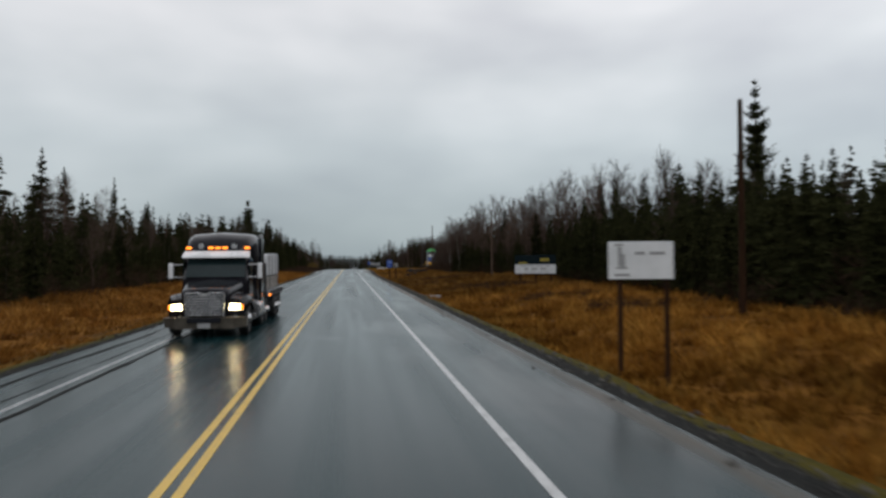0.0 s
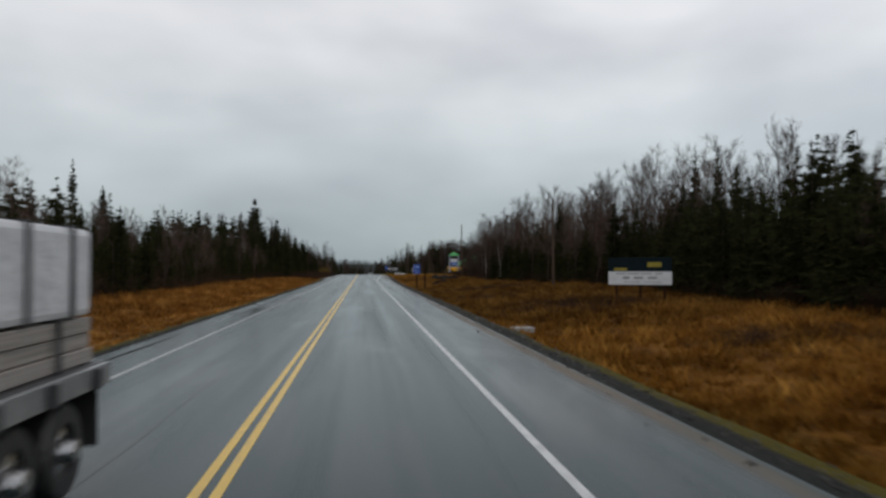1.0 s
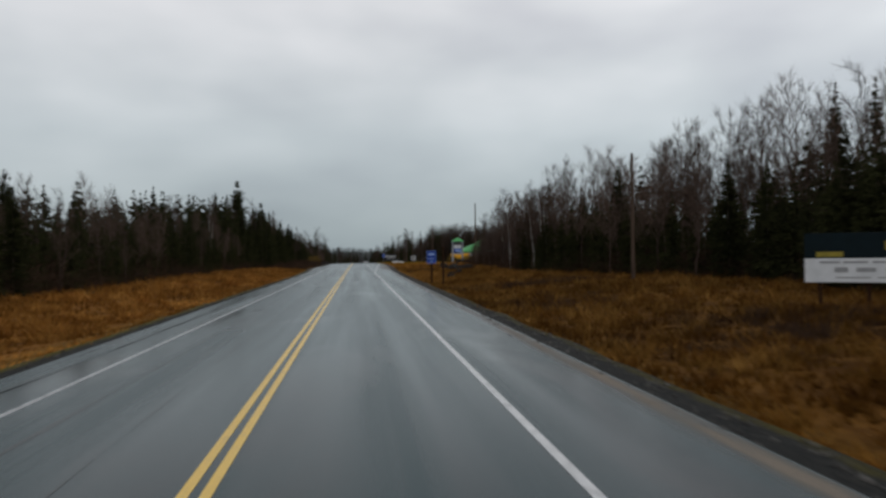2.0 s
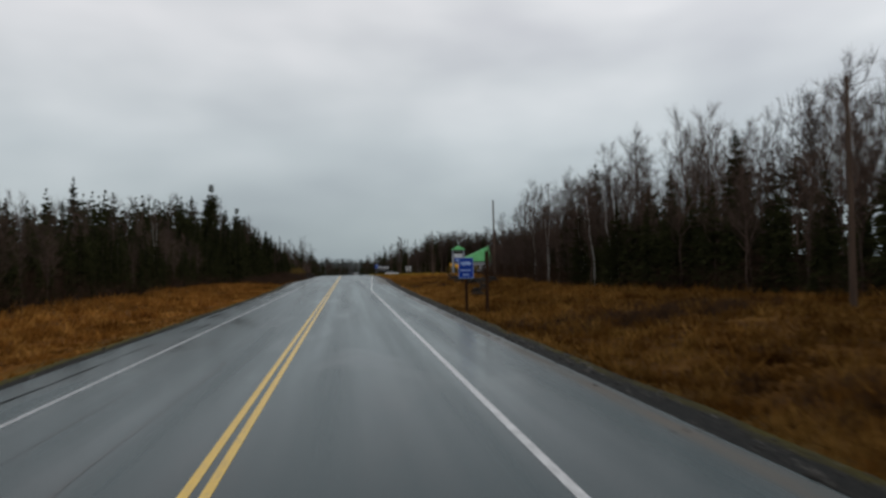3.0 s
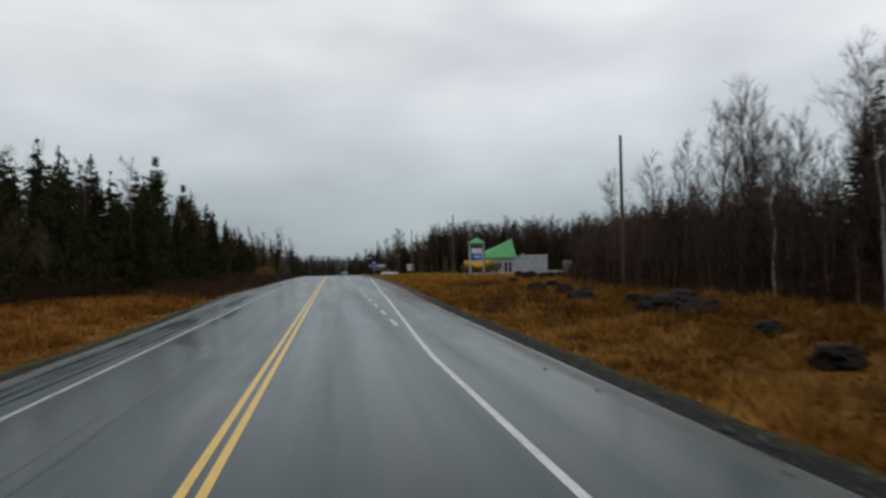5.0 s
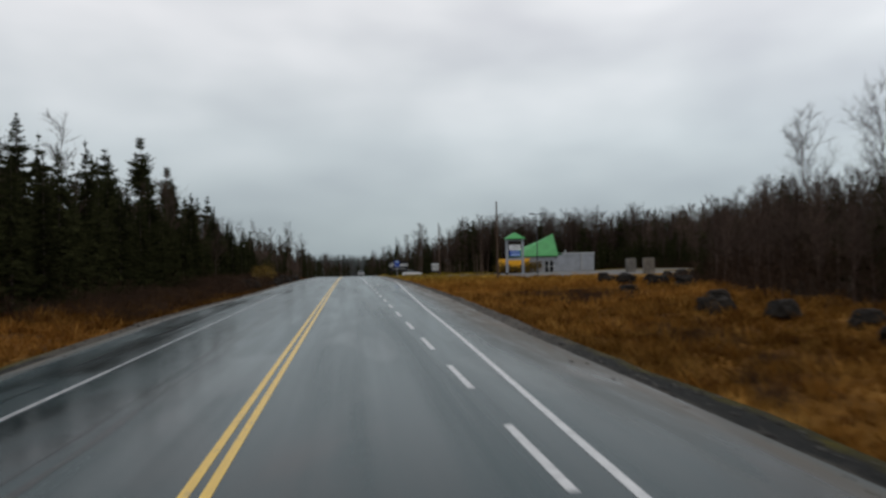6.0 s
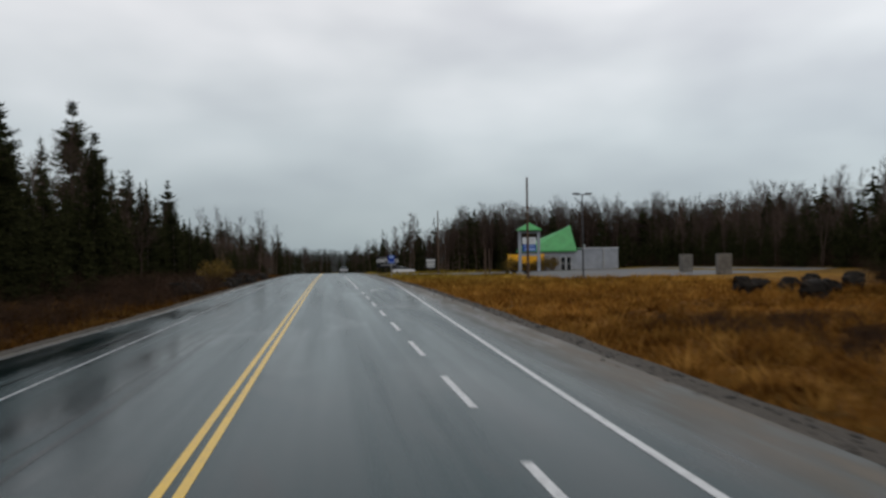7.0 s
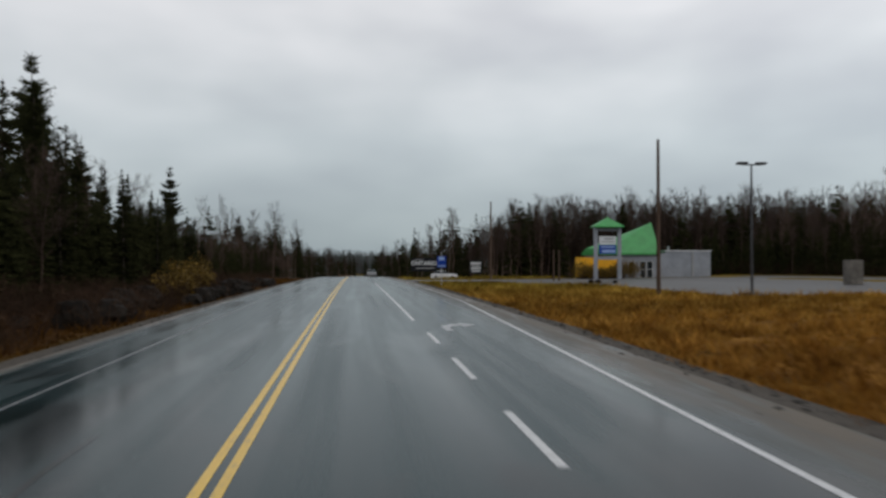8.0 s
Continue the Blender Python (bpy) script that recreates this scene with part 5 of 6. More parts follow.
for i, (x, y, turn) in enumerate(((45.8, 272.8, 8), (42.5, 257.2, -6))):
    ob = part("concrete_pillar", box((1.45, 0.9, 2.3), (0, 0, 1.05), 0.06), M_PILLAR)
    ob.matrix_basis = standing(x, y, turn)
    tagged(ob, "pale tan damp concrete gate pillar standing in the grass", "pillar", "concrete pillars")
ob = part("concrete_slab", box((0.95, 0.75, 0.22), (0, 0, 0.0), 0.03), M_PALESLAB)
ob.matrix_basis = Matrix.Translation((7.95, 57.2, land(7.95, 57.2) + 0.17)) @ Matrix.Rotation(radians(12), 4, "Z")
tagged(ob, "pale concrete slab half sunk in the verge", "slab")

# ---- the green-roofed building, its tower sign and what stands by it ----
GZ = land(46, 318) - 0.05
house = thing("shop_building", "pale low shop with a steep bright green metal roof", "building", Matrix.Translation((0, 0, GZ)))


def wall_with_openings(x0, x1, y, z1, openings, thick=0.3):
    """A front wall with real holes: boxes round the openings (x0, x1, z0, z1)."""
    bm = bmesh.new()
    xs = [x0]
    for a, b, z0, zt in openings:
        box((a - xs[-1], thick, z1), ((a + xs[-1]) / 2, y, z1 / 2), 0, None, bm)
        if z0 > 0:
            box((b - a, thick, z0), ((a + b) / 2, y, z0 / 2), 0, None, bm)
        box((b - a, thick, z1 - zt), ((a + b) / 2, y, (z1 + zt) / 2), 0, None, bm)
        xs.append(b)
    box((x1 - xs[-1], thick, z1), ((x1 + xs[-1]) / 2, y, z1 / 2), 0, None, bm)
    return bm


part("front_wall", wall_with_openings(38.6, 48.3, 321, 3.7, ((42.4, 43.5, 0.9, 2.5), (44.2, 46.3, 0.0, 2.5))), M_STUCCO, house)
part("side_wall", box((0.3, 9.4, 3.7), (38.75, 325.85, 1.85)), M_STUCCO, house)
part("back_wall", box((17.0, 0.3, 3.7), (47.1, 330.7, 1.85)), M_STUCCO, house)
for x0, x1, z0, z1 in ((42.4, 43.5, 0.9, 2.5), (44.2, 45.2, 0.05, 2.5), (45.3, 46.3, 0.05, 2.5)):
    win = part("window", box((x1 - x0, 0.06, z1 - z0), ((x0 + x1) / 2, 321.0, (z0 + z1) / 2)), M_GLASSDARK, house)
    for size, at in (((x1 - x0, 0.1, 0.07), ((x0 + x1) / 2, 320.93, z1 - 0.035)), ((x1 - x0, 0.1, 0.07), ((x0 + x1) / 2, 320.93, (z0 + z1) / 2)), ((0.07, 0.1, z1 - z0), (x0 + 0.035, 320.93, (z0 + z1) / 2)), ((0.07, 0.1, z1 - z0), (x1 - 0.035, 320.93, (z0 + z1) / 2))):
        part("frame", box(size, at, 0.006), M_SIGNWHITE, win)
part("side_wing", box((7.2, 9.0, 4.0), (51.95, 325.6, 2.0), 0.03), M_STUCCO, house, "plain pale flat-roofed wing")
part("wing_coping", box((7.4, 9.2, 0.14), (51.95, 325.6, 4.07), 0.02), M_SIGNWHITE, house)
part("downpipe", box((0.3, 0.2, 4.0), (52.6, 320.99, 2.0), 0.03), M_SIGNGREY, house)
part("roof_vent", rod(0.18, 0.18, 0.7, Matrix.Translation((49.4, 322.5, 4.1)), 12), M_STEEL, house)
roof = bmesh.new()
lower = [(38.2, 320.4, 3.7), (47.2, 320.4, 3.7), (48.6, 325.5, 3.7), (48.0, 331.2, 3.7), (38.2, 331.2, 3.7)]
eave = [roof.verts.new(p) for p in lower]
under = [roof.verts.new((x, y, z - 0.22)) for x, y, z in lower]
ridge = [roof.verts.new(p) for p in ((38.2, 322.6, 4.5), (46.6, 322.4, 8.45), (46.9, 328.0, 7.9), (38.2, 328.6, 4.5))]
for f in ((eave[0], eave[1], ridge[1], ridge[0]), (eave[1], eave[2], ridge[1]), (eave[2], ridge[2], ridge[1]), (eave[2], eave[3], ridge[2]), (eave[3], eave[4], ridge[3], ridge[2]), (eave[4], eave[0], ridge[0], ridge[3]), (ridge[0], ridge[1], ridge[2], ridge[3]), under[::-1]):
    roof.faces.new(f)
for i in range(5):
    j = (i + 1) % 5
    roof.faces.new((eave[j], eave[i], under[i], under[j]))
green = part("roof", roof, M_GREENROOF, house, "steep bright green metal roof rising to a peak")
for i in range(1, 16):
    # standing seams of the front slope
    f = i / 16
    a = Vector((38.2 + 9.0 * f, 320.4, 3.7))
    b = Vector((38.2 + 8.4 * f, 322.6 - 0.2 * f, 4.5 + 3.95 * f))
    d = b - a
    seam = box((0.05, 0.05, d.length), (0, 0, d.length / 2))
    bmesh.ops.transform(seam, matrix=Matrix.Translation(a + Vector((0, -0.02, 0))) @ d.to_track_quat("Z", "Y").to_matrix().to_4x4(), verts=seam.verts)
    part("seam", seam, M_GREENROOF, green)

tz = land(34.7, 307.5) - 0.1
tower = thing("tower_sign", "tall pale tower sign under a green pyramid roof", "sign", Matrix.Translation((34.7, 307.5, tz)))
for x in (-1.62, 1.62):
    part("pillar", box((0.46, 0.46, 7.0), (x, 0, 3.5), 0.03), M_STUCCO, tower)
part("beam", box((2.78, 0.36, 0.4), (0, 0, 2.95), 0.02), M_STUCCO, tower)
part("beam", box((2.78, 0.36, 0.3), (0, 0, 6.7), 0.02), M_STUCCO, tower)
cap = hull([[(-2.0, -0.8, 7.0), (2.0, -0.8, 7.0), (2.0, 0.8, 7.0), (-2.0, 0.8, 7.0)], [(-2.0, -0.8, 7.18), (2.0, -0.8, 7.18), (2.0, 0.8, 7.18), (-2.0, 0.8, 7.18)], [(-0.04, -0.04, 8.35), (0.04, -0.04, 8.35), (0.04, 0.04, 8.35), (-0.04, 0.04, 8.35)]])
part("pyramid_roof", cap, M_GREENROOF, tower)
upper = part("upper_panel", box((2.3, 0.2, 1.1), (0, 0, 5.30), 0.02), M_SIGNWHITE, tower, "white panel with grey print")
lower_panel = part("lower_panel", box((2.3, 0.2, 1.2), (0, 0, 4.10), 0.02), M_SIGNBLUE, tower, "blue panel with white print")
bars(upper, ((0.2, 5.5, 1.3, 0.18), (0.0, 5.1, 1.8, 0.14)), -0.104, M_SIGNGREY)
bars(lower_panel, ((0.0, 4.42, 1.8, 0.2), (0.1, 3.86, 1.85, 0.42)), -0.104, M_SIGNPALE)

bin_thing = thing("yellow_container", "bright yellow steel container beside the shop", "container", standing(36.7, 317.6, 4))
part("body", box((6.2, 2.3, 2.7), (0, 0, 1.65), 0.06), M_CONTAINER, bin_thing)
for i in range(11):
    part("rib", box((0.12, 0.09, 2.5), (-2.8 + 0.56 * i, -1.19, 1.65), 0.02), M_CONTAINER, bin_thing)
part("skid", box((6.0, 0.25, 0.34), (0, -0.8, 0.16), 0.02), M_DARKSTEEL, bin_thing)
part("skid", box((6.0, 0.25, 0.34), (0, 0.8, 0.16), 0.02), M_DARKSTEEL, bin_thing)
part("top_rail", box((6.3, 2.4, 0.12), (0, 0, 3.05), 0.03), M_CONTAINER, bin_thing)


def leafy_shrub(x, y, h, seed):
    r = np.random.default_rng(seed)
    n = 1700
    d = r.normal(0, 1, (n, 3))
    d /= np.linalg.norm(d, axis=1, keepdims=True)
    c = d * (r.random((n, 1)) ** 0.4) * np.array((0.62, 0.62, 0.5)) * h * (1 + 0.25 * np.sin(d[:, :1] * 5 + d[:, 1:2] * 4))
    c[:, 2] = np.abs(c[:, 2] + 0.5 * h)
    v = c[:, None, :] + r.normal(0, 0.07, (n, 3, 3))
    ob = thing("leafy_shrub", "rust-brown leafy shrub by the shop", "shrub", standing(x, y), "rust shrubs")
    stems_v, stems_t = [], []
    for i in range(7):
        a = i * 0.9
        tube([(0, 0, -0.1), (0.2 * h * math.cos(a), 0.2 * h * math.sin(a), 0.4 * h), (0.36 * h * math.cos(a), 0.36 * h * math.sin(a), 0.8 * h)], [0.03, 0.02, 0.008], 4, stems_v, stems_t)
    soup("stems", stems_v, stems_t, M_TWIG, ob)
    soup("leaves", v.reshape(-1, 3), np.arange(3 * n).reshape(-1, 3), M_RUSTLEAF, ob)


for i, (x, y, h) in enumerate(((41.2, 315.9, 2.6), (39.6, 315.2, 2.7), (38.1, 314.8, 1.9), (33.5, 315.2, 2.5), (34.9, 314.9, 1.9), (36.4, 314.8, 1.6), (-9.8, 263, 2.9), (-10.6, 268, 2.5), (-9.5, 257, 2.2))):
    leafy_shrub(x, y, h, 300 + i)


# ---- vehicles ----
M_TRUCKPAINT = material("dark_truck_paint", [(0.3, (0.004, 0.004, 0.006)), (0.7, (0.009, 0.009, 0.012))], 1.2, 5, (0.10, 0.22), 0, spec=0.2, second=(0.5, 0.8, 1.4))
M_CHROME = material("road_dirty_chrome", [(0.3, (0.36, 0.36, 0.37)), (0.7, (0.62, 0.62, 0.63))], 3, 6, (0.15, 0.4), 0, metal=1.0)
M_VISOR = material("white_visor", [(0.3, (0.58, 0.59, 0.61)), (0.7, (0.74, 0.75, 0.77))], 2, 5, (0.2, 0.35), 0)
M_SCREEN = material("windscreen_glass", [(0.3, (0.008, 0.016, 0.018)), (0.7, (0.014, 0.026, 0.028))], 1, 3, (0.03, 0.08), 0, spec=0.25)
M_TYRE = material("wet_tyre_rubber", [(0.3, (0.010, 0.010, 0.010)), (0.7, (0.024, 0.024, 0.025))], 8, 5, (0.4, 0.7), 0.2, 40)
M_BUMPER = material("muddy_bumper", [(0.3, (0.060, 0.052, 0.042)), (0.7, (0.15, 0.13, 0.105))], 3, 7, (0.25, 0.5), 0, metal=0.3)
M_WRAP = material("white_lumber_wrap", [(0.3, (0.46, 0.47, 0.49)), (0.7, (0.62, 0.63, 0.65))], 2.5, 8, (0.3, 0.55), 0.5, 6)
M_LUMBER = material("wet_lumber", [(0.3, (0.17, 0.155, 0.14)), (0.7, (0.32, 0.295, 0.27))], 3, 8, (0.5, 0.8), 0.3, 20, stretch=(4, 0.2, 12))
M_HEADLIGHT = glowing("headlight_glow", (1.0, 0.80, 0.45), 14.0)
M_AMBER = glowing("amber_glow", (1.0, 0.26, 0.02), 3.0)
M_CARWHITE = material("white_car_paint", [(0.3, (0.55, 0.56, 0.58)), (0.7, (0.68, 0.69, 0.71))], 1.5, 4, (0.15, 0.3), 0)


def wheel(parent, x, y, r, w, outward):
    """A tyre with a rim under it; outward is the side on which the rim shows."""
    turn = Matrix.Translation((x, y, r)) @ Matrix.Rotation(radians(90), 4, "Y")
    bm = bmesh.new()
    profile = [(r * 0.56, -w / 2), (r * 0.90, -w / 2), (r, -w * 0.36), (r, w * 0.36), (r * 0.90, w / 2), (r * 0.56, w / 2)]
    n = 24
    ring = [[bm.verts.new((p * math.cos(2 * math.pi * i / n), p * math.sin(2 * math.pi * i / n), q)) for p, q in profile] for i in range(n)]
    for i in range(n):
        for j in range(6):
            bm.faces.new((ring[i][j], ring[(i + 1) % n][j], ring[(i + 1) % n][(j + 1) % 6], ring[i][(j + 1) % 6]))
    bmesh.ops.transform(bm, matrix=turn, verts=bm.verts)
    tyre = part("wheel", bm, M_TYRE, parent)
    rim = rod(r * 0.56, r * 0.56, w * 0.8, turn @ Matrix.Translation((0, 0, -w * 0.4)), 20)
    rod(r * 0.30, r * 0.20, w * 0.34, turn @ (Matrix.Translation((0, 0, w * 0.36)) if outward > 0 else Matrix.Rotation(math.pi, 4, "X") @ Matrix.Translation((0, 0, w * 0.36))), 12, rim)
    part("rim", rim, M_CHROME, tyre)


def quad_ring(y, half, z0, z1, soft=0.12, crown=0.0):
    """A rounded upright section of a vehicle body at the length y."""
    ring = [(-half, y, z0), (half, y, z0)]
    for s in (1, -1):
        arc = [radians(90 * i / 4) for i in range(5)]
        if s < 0:
            ring.append((0, y, z1 + crown))
            arc.reverse()
        ring += [(s * (half - soft + soft * math.cos(a)), y, z1 - soft + soft * math.sin(a)) for a in arc]
    return ring


def loft(rings, between=4):
    """A closed skin that runs smoothly through the given sections."""
    full = []
    for k in range(len(rings) - 1):
        p0, p1, p2, p3 = rings[max(k - 1, 0)], rings[k], rings[k + 1], rings[min(k + 2, len(rings) - 1)]
        for j in range(between):
            t = j / between
            full.append([tuple(0.5 * (2 * b + (c - a) * t + (2 * a - 5 * b + 4 * c - d) * t * t + (3 * b - a - 3 * c + d) * t ** 3) for a, b, c, d in zip(*q)) for q in zip(p0, p1, p2, p3)])
    full.append(rings[-1])
    return hull(full)


truck = thing("semi_truck", "black conventional highway tractor with lit headlights on the wet road", "truck", Matrix.Translation((-2.5, 23.2, 0.0)))
part("hood", loft([quad_ring(0.30, 0.62, 0.62, 1.36, 0.16, 0.02), quad_ring(0.50, 0.72, 0.60, 1.44, 0.18, 0.03), quad_ring(1.5, 0.86, 0.60, 1.58, 0.2, 0.04), quad_ring(2.15, 0.95, 0.60, 1.68, 0.2, 0.04)]), M_TRUCKPAINT, truck, smooth=True)
for s in (-1, 1):
    fender = loft([[(s * 0.60, 0.42, 0.62), (s * 1.08, 0.50, 0.62), (s * 1.10, 0.50, 0.86), (s * 0.98, 0.46, 1.10), (s * 0.62, 0.44, 1.16)],
                   [(s * 0.66, 0.95, 0.92), (s * 1.22, 0.95, 0.92), (s * 1.22, 0.95, 1.02), (s * 1.12, 0.95, 1.20), (s * 0.66, 0.95, 1.30)],
                   [(s * 0.70, 1.5, 0.95), (s * 1.24, 1.5, 0.95), (s * 1.24, 1.5, 1.02), (s * 1.14, 1.5, 1.16), (s * 0.70, 1.5, 1.30)],
                   [(s * 0.74, 2.05, 0.60), (s * 1.20, 2.05, 0.60), (s * 1.20, 2.05, 0.72), (s * 1.10, 2.05, 0.86), (s * 0.74, 2.05, 1.1)]])
    part("fender", fender, M_TRUCKPAINT, truck, smooth=True)
    light = hull([[(s * 0.66, 0.40, 0.80), (s * 1.02, 0.46, 0.80), (s * 1.06, 0.47, 0.94), (s * 0.72, 0.40, 0.99)], [(s * 0.68, 0.34, 0.82), (s * 0.92, 0.38, 0.82), (s * 0.94, 0.38, 0.93), (s * 0.72, 0.34, 0.97)]])
    lit = part("headlight", light, M_HEADLIGHT, truck)
    part("turn_signal", box((0.09, 0.06, 0.13), (s * 1.03, 0.44, 0.88), 0.02), M_AMBER, lit)
    part("door", box((0.05, 1.15, 1.10), (s * 1.02, 2.85, 1.22), 0.04), M_TRUCKPAINT, truck)
    part("side_window", box((0.03, 0.85, 0.55), (s * 1.035, 2.80, 2.06), 0.02), M_SCREEN, truck)
    mirror = part("mirror", box((0.14, 0.16, 0.50), (s * 1.38, 2.15, 1.94), 0.045), M_VISOR, truck, "white mirror housing")
    part("air_horn", rod(0.09, 0.03, 0.34, Matrix.Translation((s * 0.52, 2.58, 2.74)) @ Matrix.Rotation(radians(-90), 4, "X"), 14), M_CHROME, truck)
    part("mirror_arm", box((0.34, 0.04, 0.04), (s * 1.18, 2.15, 2.14), 0.01), M_CHROME, mirror)
    part("mirror_arm", box((0.34, 0.04, 0.04), (s * 1.18, 2.15, 1.74), 0.01), M_CHROME, mirror)
    part("fuel_tank", rod(0.32, 0.32, 1.5, Matrix.Translation((s * 0.98, 3.0, 0.62)) @ Matrix.Rotation(radians(-90), 4, "X"), 18), M_CHROME, truck)
    part("exhaust_stack", rod(0.075, 0.075, 2.3, Matrix.Translation((s * 1.10, 5.0, 0.9)), 14), M_CHROME, truck)
    part("side_fairing", box((0.06, 0.9, 2.3), (s * 1.16, 4.75, 1.9), 0.03), M_TRUCKPAINT, truck)
    wheel(truck, s * 1.02, 1.25, 0.50, 0.28, s)
    for y in (4.7, 5.95):
        wheel(truck, s * 0.92, y, 0.50, 0.52, s)
    part("cab_step", box((0.24, 0.6, 0.06), (s * 1.08, 2.45, 0.52), 0.01), M_CHROME, truck)
part("cab", hull([quad_ring(2.05, 1.00, 0.55, 1.70, 0.12), quad_ring(2.12, 1.00, 0.55, 1.74, 0.12), quad_ring(2.60, 0.98, 0.55, 2.48, 0.14), quad_ring(4.3, 1.05, 0.55, 2.52, 0.14)]), M_TRUCKPAINT, truck, smooth=True)
part("sleeper", loft([quad_ring(2.60, 0.84, 2.40, 2.64, 0.12, 0.02), quad_ring(2.85, 0.98, 2.40, 2.92, 0.24, 0.05), quad_ring(3.3, 1.08, 2.0, 3.10, 0.30, 0.06), quad_ring(3.9, 1.13, 0.9, 3.17, 0.30, 0.06), quad_ring(4.7, 1.14, 0.7, 3.18, 0.30, 0.06)]), M_TRUCKPAINT, truck, smooth=True)
screen = bmesh.new()
for half0, half1, y0, y1, z0, z1 in ((0.92, 0.90, 2.07, 2.545, 1.745, 2.44),):
    vs = [screen.verts.new(p) for p in ((-half0, y0, z0), (half0, y0, z0), (half1, y1, z1), (-half1, y1, z1), (-half0, y0 + 0.04, z0), (half0, y0 + 0.04, z0), (half1, y1 + 0.04, z1), (-half1, y1 + 0.04, z1))]
    for f in ((0, 1, 2, 3), (7, 6, 5, 4), (0, 4, 5, 1), (1, 5, 6, 2), (2, 6, 7, 3), (3, 7, 4, 0)):
        screen.faces.new([vs[i] for i in f])
part("windscreen", screen, M_SCREEN, truck)
visor = hull([[(-1.06, 2.24, 2.36), (1.06, 2.24, 2.36), (1.06, 2.26, 2.42), (-1.06, 2.26, 2.42)], [(-1.02, 2.52, 2.52), (1.02, 2.52, 2.52), (1.02, 2.54, 2.58), (-1.02, 2.54, 2.58)]])
part("sun_visor", visor, M_VISOR, truck, "white sun visor over the windscreen")
for x in (-0.92, -0.22, 0.0, 0.22, 0.92):
    part("marker_light", box((0.16, 0.10, 0.06), (x, 2.62, 2.68), 0.02), M_AMBER, truck)
grille = part("grille", hull([[(-0.50, 0.24, 0.62), (0.50, 0.24, 0.62), (0.54, 0.24, 1.26), (0.24, 0.24, 1.33), (0, 0.24, 1.27), (-0.24, 0.24, 1.33), (-0.54, 0.24, 1.26)], [(-0.52, 0.34, 0.60), (0.52, 0.34, 0.60), (0.56, 0.34, 1.28), (0.26, 0.34, 1.35), (0, 0.34, 1.29), (-0.26, 0.34, 1.35), (-0.56, 0.34, 1.28)]]), M_DARKSTEEL, truck)
for s in (-1, 1):
    part("grille_frame", box((0.05, 0.07, 0.68), (s * 0.545, 0.225, 0.94), 0.015, Matrix.Rotation(radians(s * 3), 4, "Y")), M_CHROME, grille)
    part("grille_frame", box((0.32, 0.07, 0.05), (s * 0.39, 0.225, 1.30), 0.015), M_CHROME, grille)
    part("grille_frame", box((0.25, 0.07, 0.05), (s * 0.12, 0.225, 1.285), 0.015, Matrix.Rotation(radians(-s * 14), 4, "Y")), M_CHROME, grille)
for i in range(8):
    part("grille_bar", box((0.98 + 0.012 * i, 0.05, 0.038), (0, 0.225, 0.67 + 0.078 * i), 0.01), M_CHROME, grille)
bumper = hull([[(-1.18, 0.42, 0.30), (-1.20, 0.34, 0.58), (-1.20, 0.62, 0.58), (-1.18, 0.62, 0.30)], [(-0.80, 0.12, 0.26), (-0.82, 0.06, 0.60), (-0.82, 0.30, 0.60), (-0.80, 0.30, 0.26)], [(0.80, 0.12, 0.26), (0.82, 0.06, 0.60), (0.82, 0.30, 0.60), (0.80, 0.30, 0.26)], [(1.18, 0.42, 0.30), (1.20, 0.34, 0.58), (1.20, 0.62, 0.58), (1.18, 0.62, 0.30)]])
front = part("bumper", bumper, M_BUMPER, truck, "mud-stained steel bumper")
part("plate", box((0.36, 0.02, 0.15), (0.0, 0.075, 0.36), 0.004), M_SIGNGREY, front)
part("air_intake", box((0.96, 0.06, 0.15), (0.0, 0.075, 0.52), 0.02), M_SIGNBLACK, front, "black air intake")
part("chassis", box((0.86, 5.6, 0.26), (0, 3.9, 0.72), 0.02), M_DARKSTEEL, truck)

trailer = thing("flatbed_trailer", "dark steel flatbed trailer coupled behind the tractor", "trailer", Matrix.Translation((-2.5, 23.2, 0.0)))
part("deck", box((2.5, 5.6, 0.16), (0, 8.4, 1.10), 0.02), M_DARKSTEEL, trailer)
for s in (-1, 1):
    rail = part("side_rail", box((0.06, 5.6, 0.22), (s * 1.28, 8.4, 1.06), 0.012), M_STEEL, trailer)
    for i in range(5):
        part("stake_pocket", box((0.07, 0.12, 0.20), (s * 1.345, 6.3 + 1.1 * i, 1.06), 0.01), M_DARKSTEEL, rail)
    part("marker_light", box((0.05, 0.20, 0.07), (s * 1.34, 5.75, 1.02), 0.01), M_AMBER, trailer)
    part("main_beam", box((0.16, 5.2, 0.30), (s * 0.45, 8.5, 0.87), 0.02), M_DARKSTEEL, trailer)
    for y in (9.1, 10.2):
        wheel(trailer, s * 0.98, y, 0.46, 0.50, s)
    part("mud_flap", box((0.6, 0.02, 0.6), (s * 0.95, 11.0, 0.62), 0.005), M_TYRE, trailer)
    part("landing_leg", box((0.14, 0.14, 0.66), (s * 0.7, 7.6, 0.62), 0.01), M_DARKSTEEL, trailer)
part("headboard", box((2.44, 0.08, 1.0), (0, 5.68, 1.68), 0.02), M_DARKSTEEL, trailer)


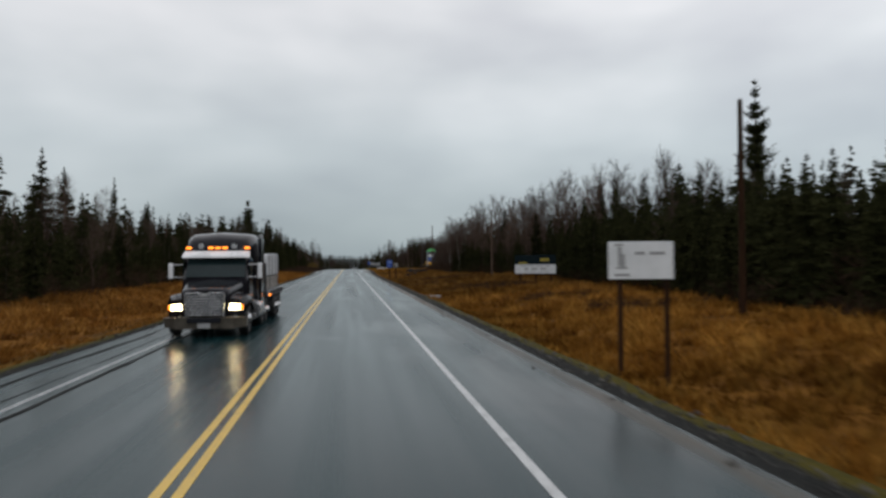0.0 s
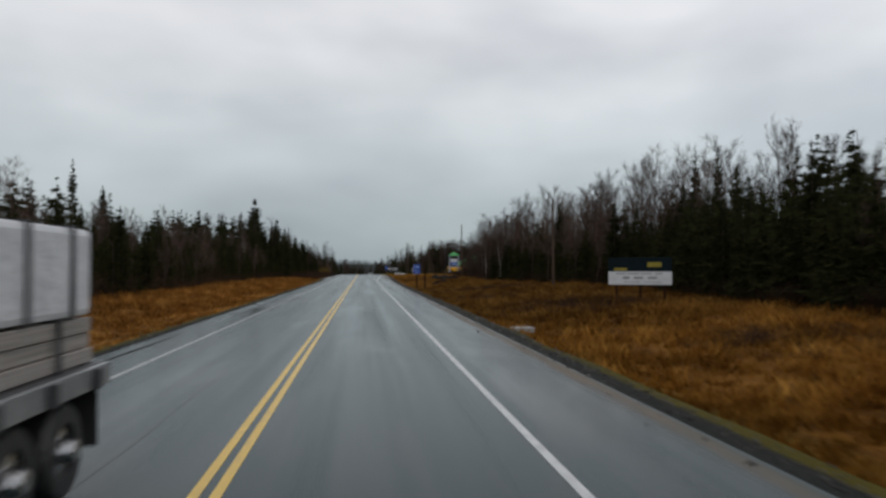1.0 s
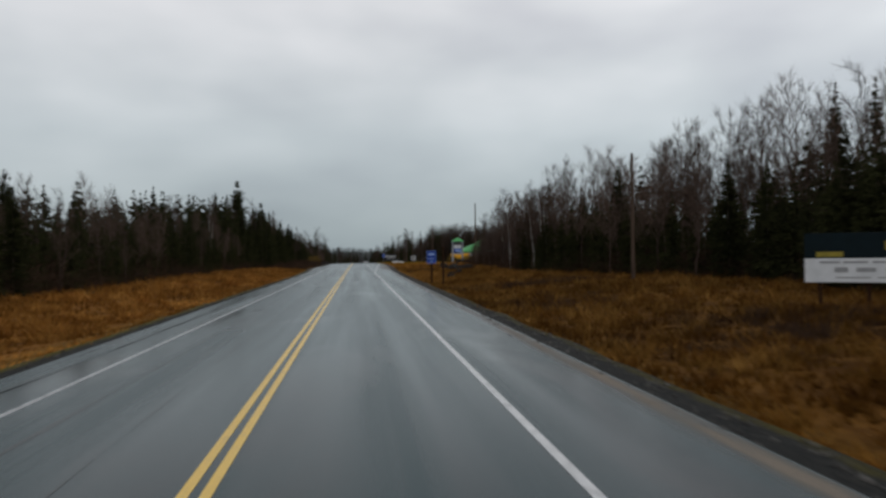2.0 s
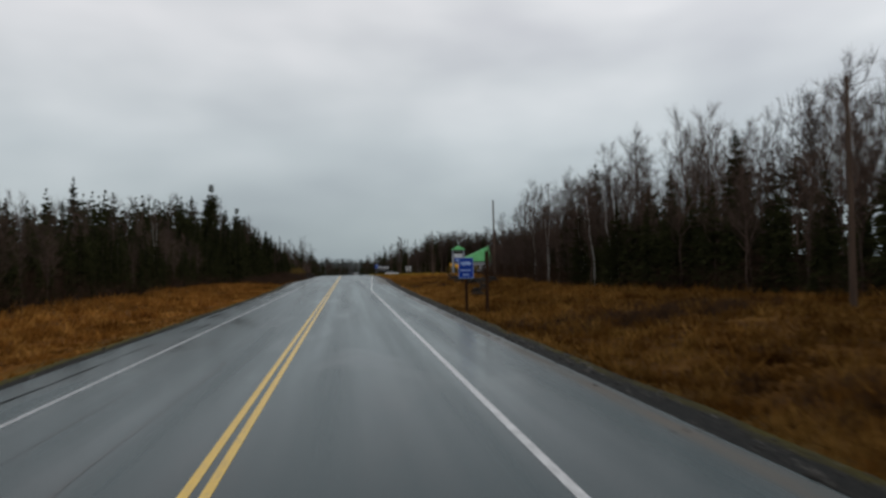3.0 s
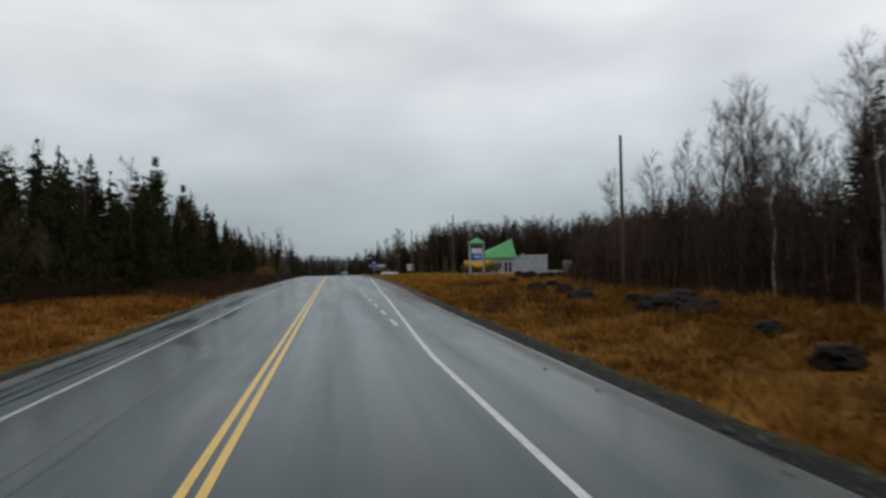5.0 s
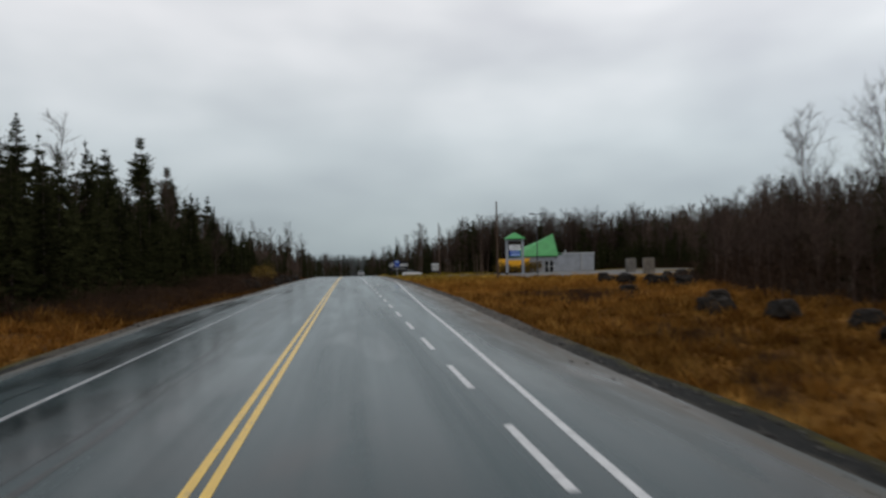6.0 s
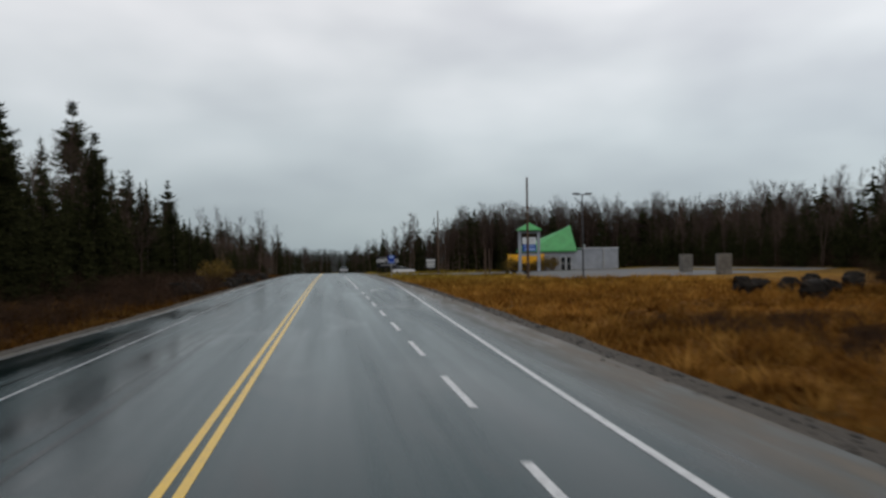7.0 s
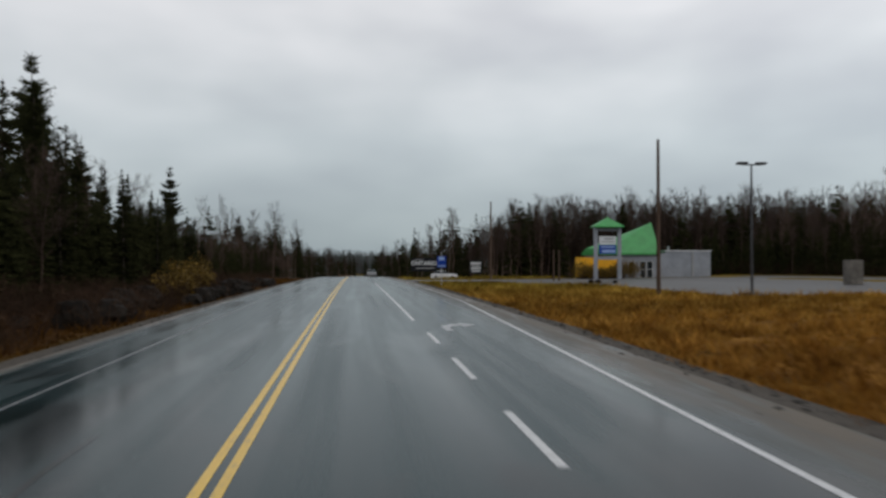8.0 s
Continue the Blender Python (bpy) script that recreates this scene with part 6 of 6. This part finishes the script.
def bundle(y0, y1, z0, z1, wrapped, straps):
    """A pack of lumber on the deck with its straps."""
    ob = thing("lumber_bundle", "white plastic-wrapped lumber bundle strapped on the flatbed" if wrapped else "grey-brown bare lumber bundle strapped on the flatbed", "lumber", Matrix.Translation((-2.5, 23.2 + y0, z0)), "lumber bundles")
    long, high = y1 - y0, z1 - z0
    if wrapped:
        part("wrap", box((2.36, long, high), (0, long / 2, high / 2), 0.07), M_WRAP, ob)
    else:
        rows = max(2, int(high / 0.15))
        for j in range(rows):
            part("plank", box((2.32 - 0.05 * (j % 2), long - 0.06 * ((j * 7) % 3), high / rows - 0.012), (0, long / 2, (j + 0.5) * high / rows), 0.01), M_LUMBER, ob)
    for f in straps:
        strap = box((2.42, 0.09, 0.015), (0, long * f, high + 0.008))
        for s in (-1, 1):
            box((0.015, 0.09, high), (s * 1.198, long * f, high / 2), 0, None, strap)
        part("strap", strap, M_DARKSTEEL, ob)


bundle(6.2, 11.1, 1.185, 1.66, False, (0.2, 0.8))
bundle(6.3, 8.5, 1.68, 2.52, True, (0.3, 0.8))
bundle(8.75, 11.0, 1.68, 2.56, True, (0.3, 0.75))

def car(m, paint, label):
    ob = thing("parked_car", label, "car", m, "parked cars")
    sections = [(-2.2, 0.70, 0.35, 0.72), (-2.0, 0.84, 0.28, 0.86), (-0.9, 0.88, 0.26, 0.98), (0.0, 0.88, 0.26, 1.0), (1.5, 0.88, 0.26, 1.02), (2.1, 0.82, 0.3, 0.96), (2.25, 0.74, 0.4, 0.84)]
    part("body", hull([quad_ring(y, w, a, b, 0.1) for y, w, a, b in sections]), paint, ob)
    cabin = hull([quad_ring(-0.95, 0.78, 0.94, 1.0, 0.03), quad_ring(-0.25, 0.70, 0.94, 1.44, 0.1), quad_ring(1.2, 0.70, 0.94, 1.46, 0.1), quad_ring(1.95, 0.76, 0.94, 1.02, 0.03)])
    part("cabin_glass", cabin, M_SCREEN, ob)
    part("roof", hull([quad_ring(-0.22, 0.64, 1.40, 1.47, 0.03), quad_ring(1.18, 0.64, 1.42, 1.49, 0.03)]), paint, ob)
    for s in (-1, 1):
        for y in (-1.4, 1.35):
            wheel(ob, s * 0.80, y, 0.33, 0.2, s)
        part("tail_light", box((0.2, 0.05, 0.14), (s * 0.62, 2.24, 0.72), 0.02), M_SIGNGREY, ob)
        part("headlamp", box((0.22, 0.06, 0.12), (s * 0.60, -2.16, 0.62), 0.02), M_SIGNWHITE, ob)
    return ob


car(standing(16.4, 337.5, 78), M_CARWHITE, "white car parked by the side road")
car(Matrix.Translation((4.6, 357.0, grade(357.0))) @ Matrix.Rotation(radians(180), 4, "Z"), M_SIGNGREY, "pale grey car standing on the far shoulder")
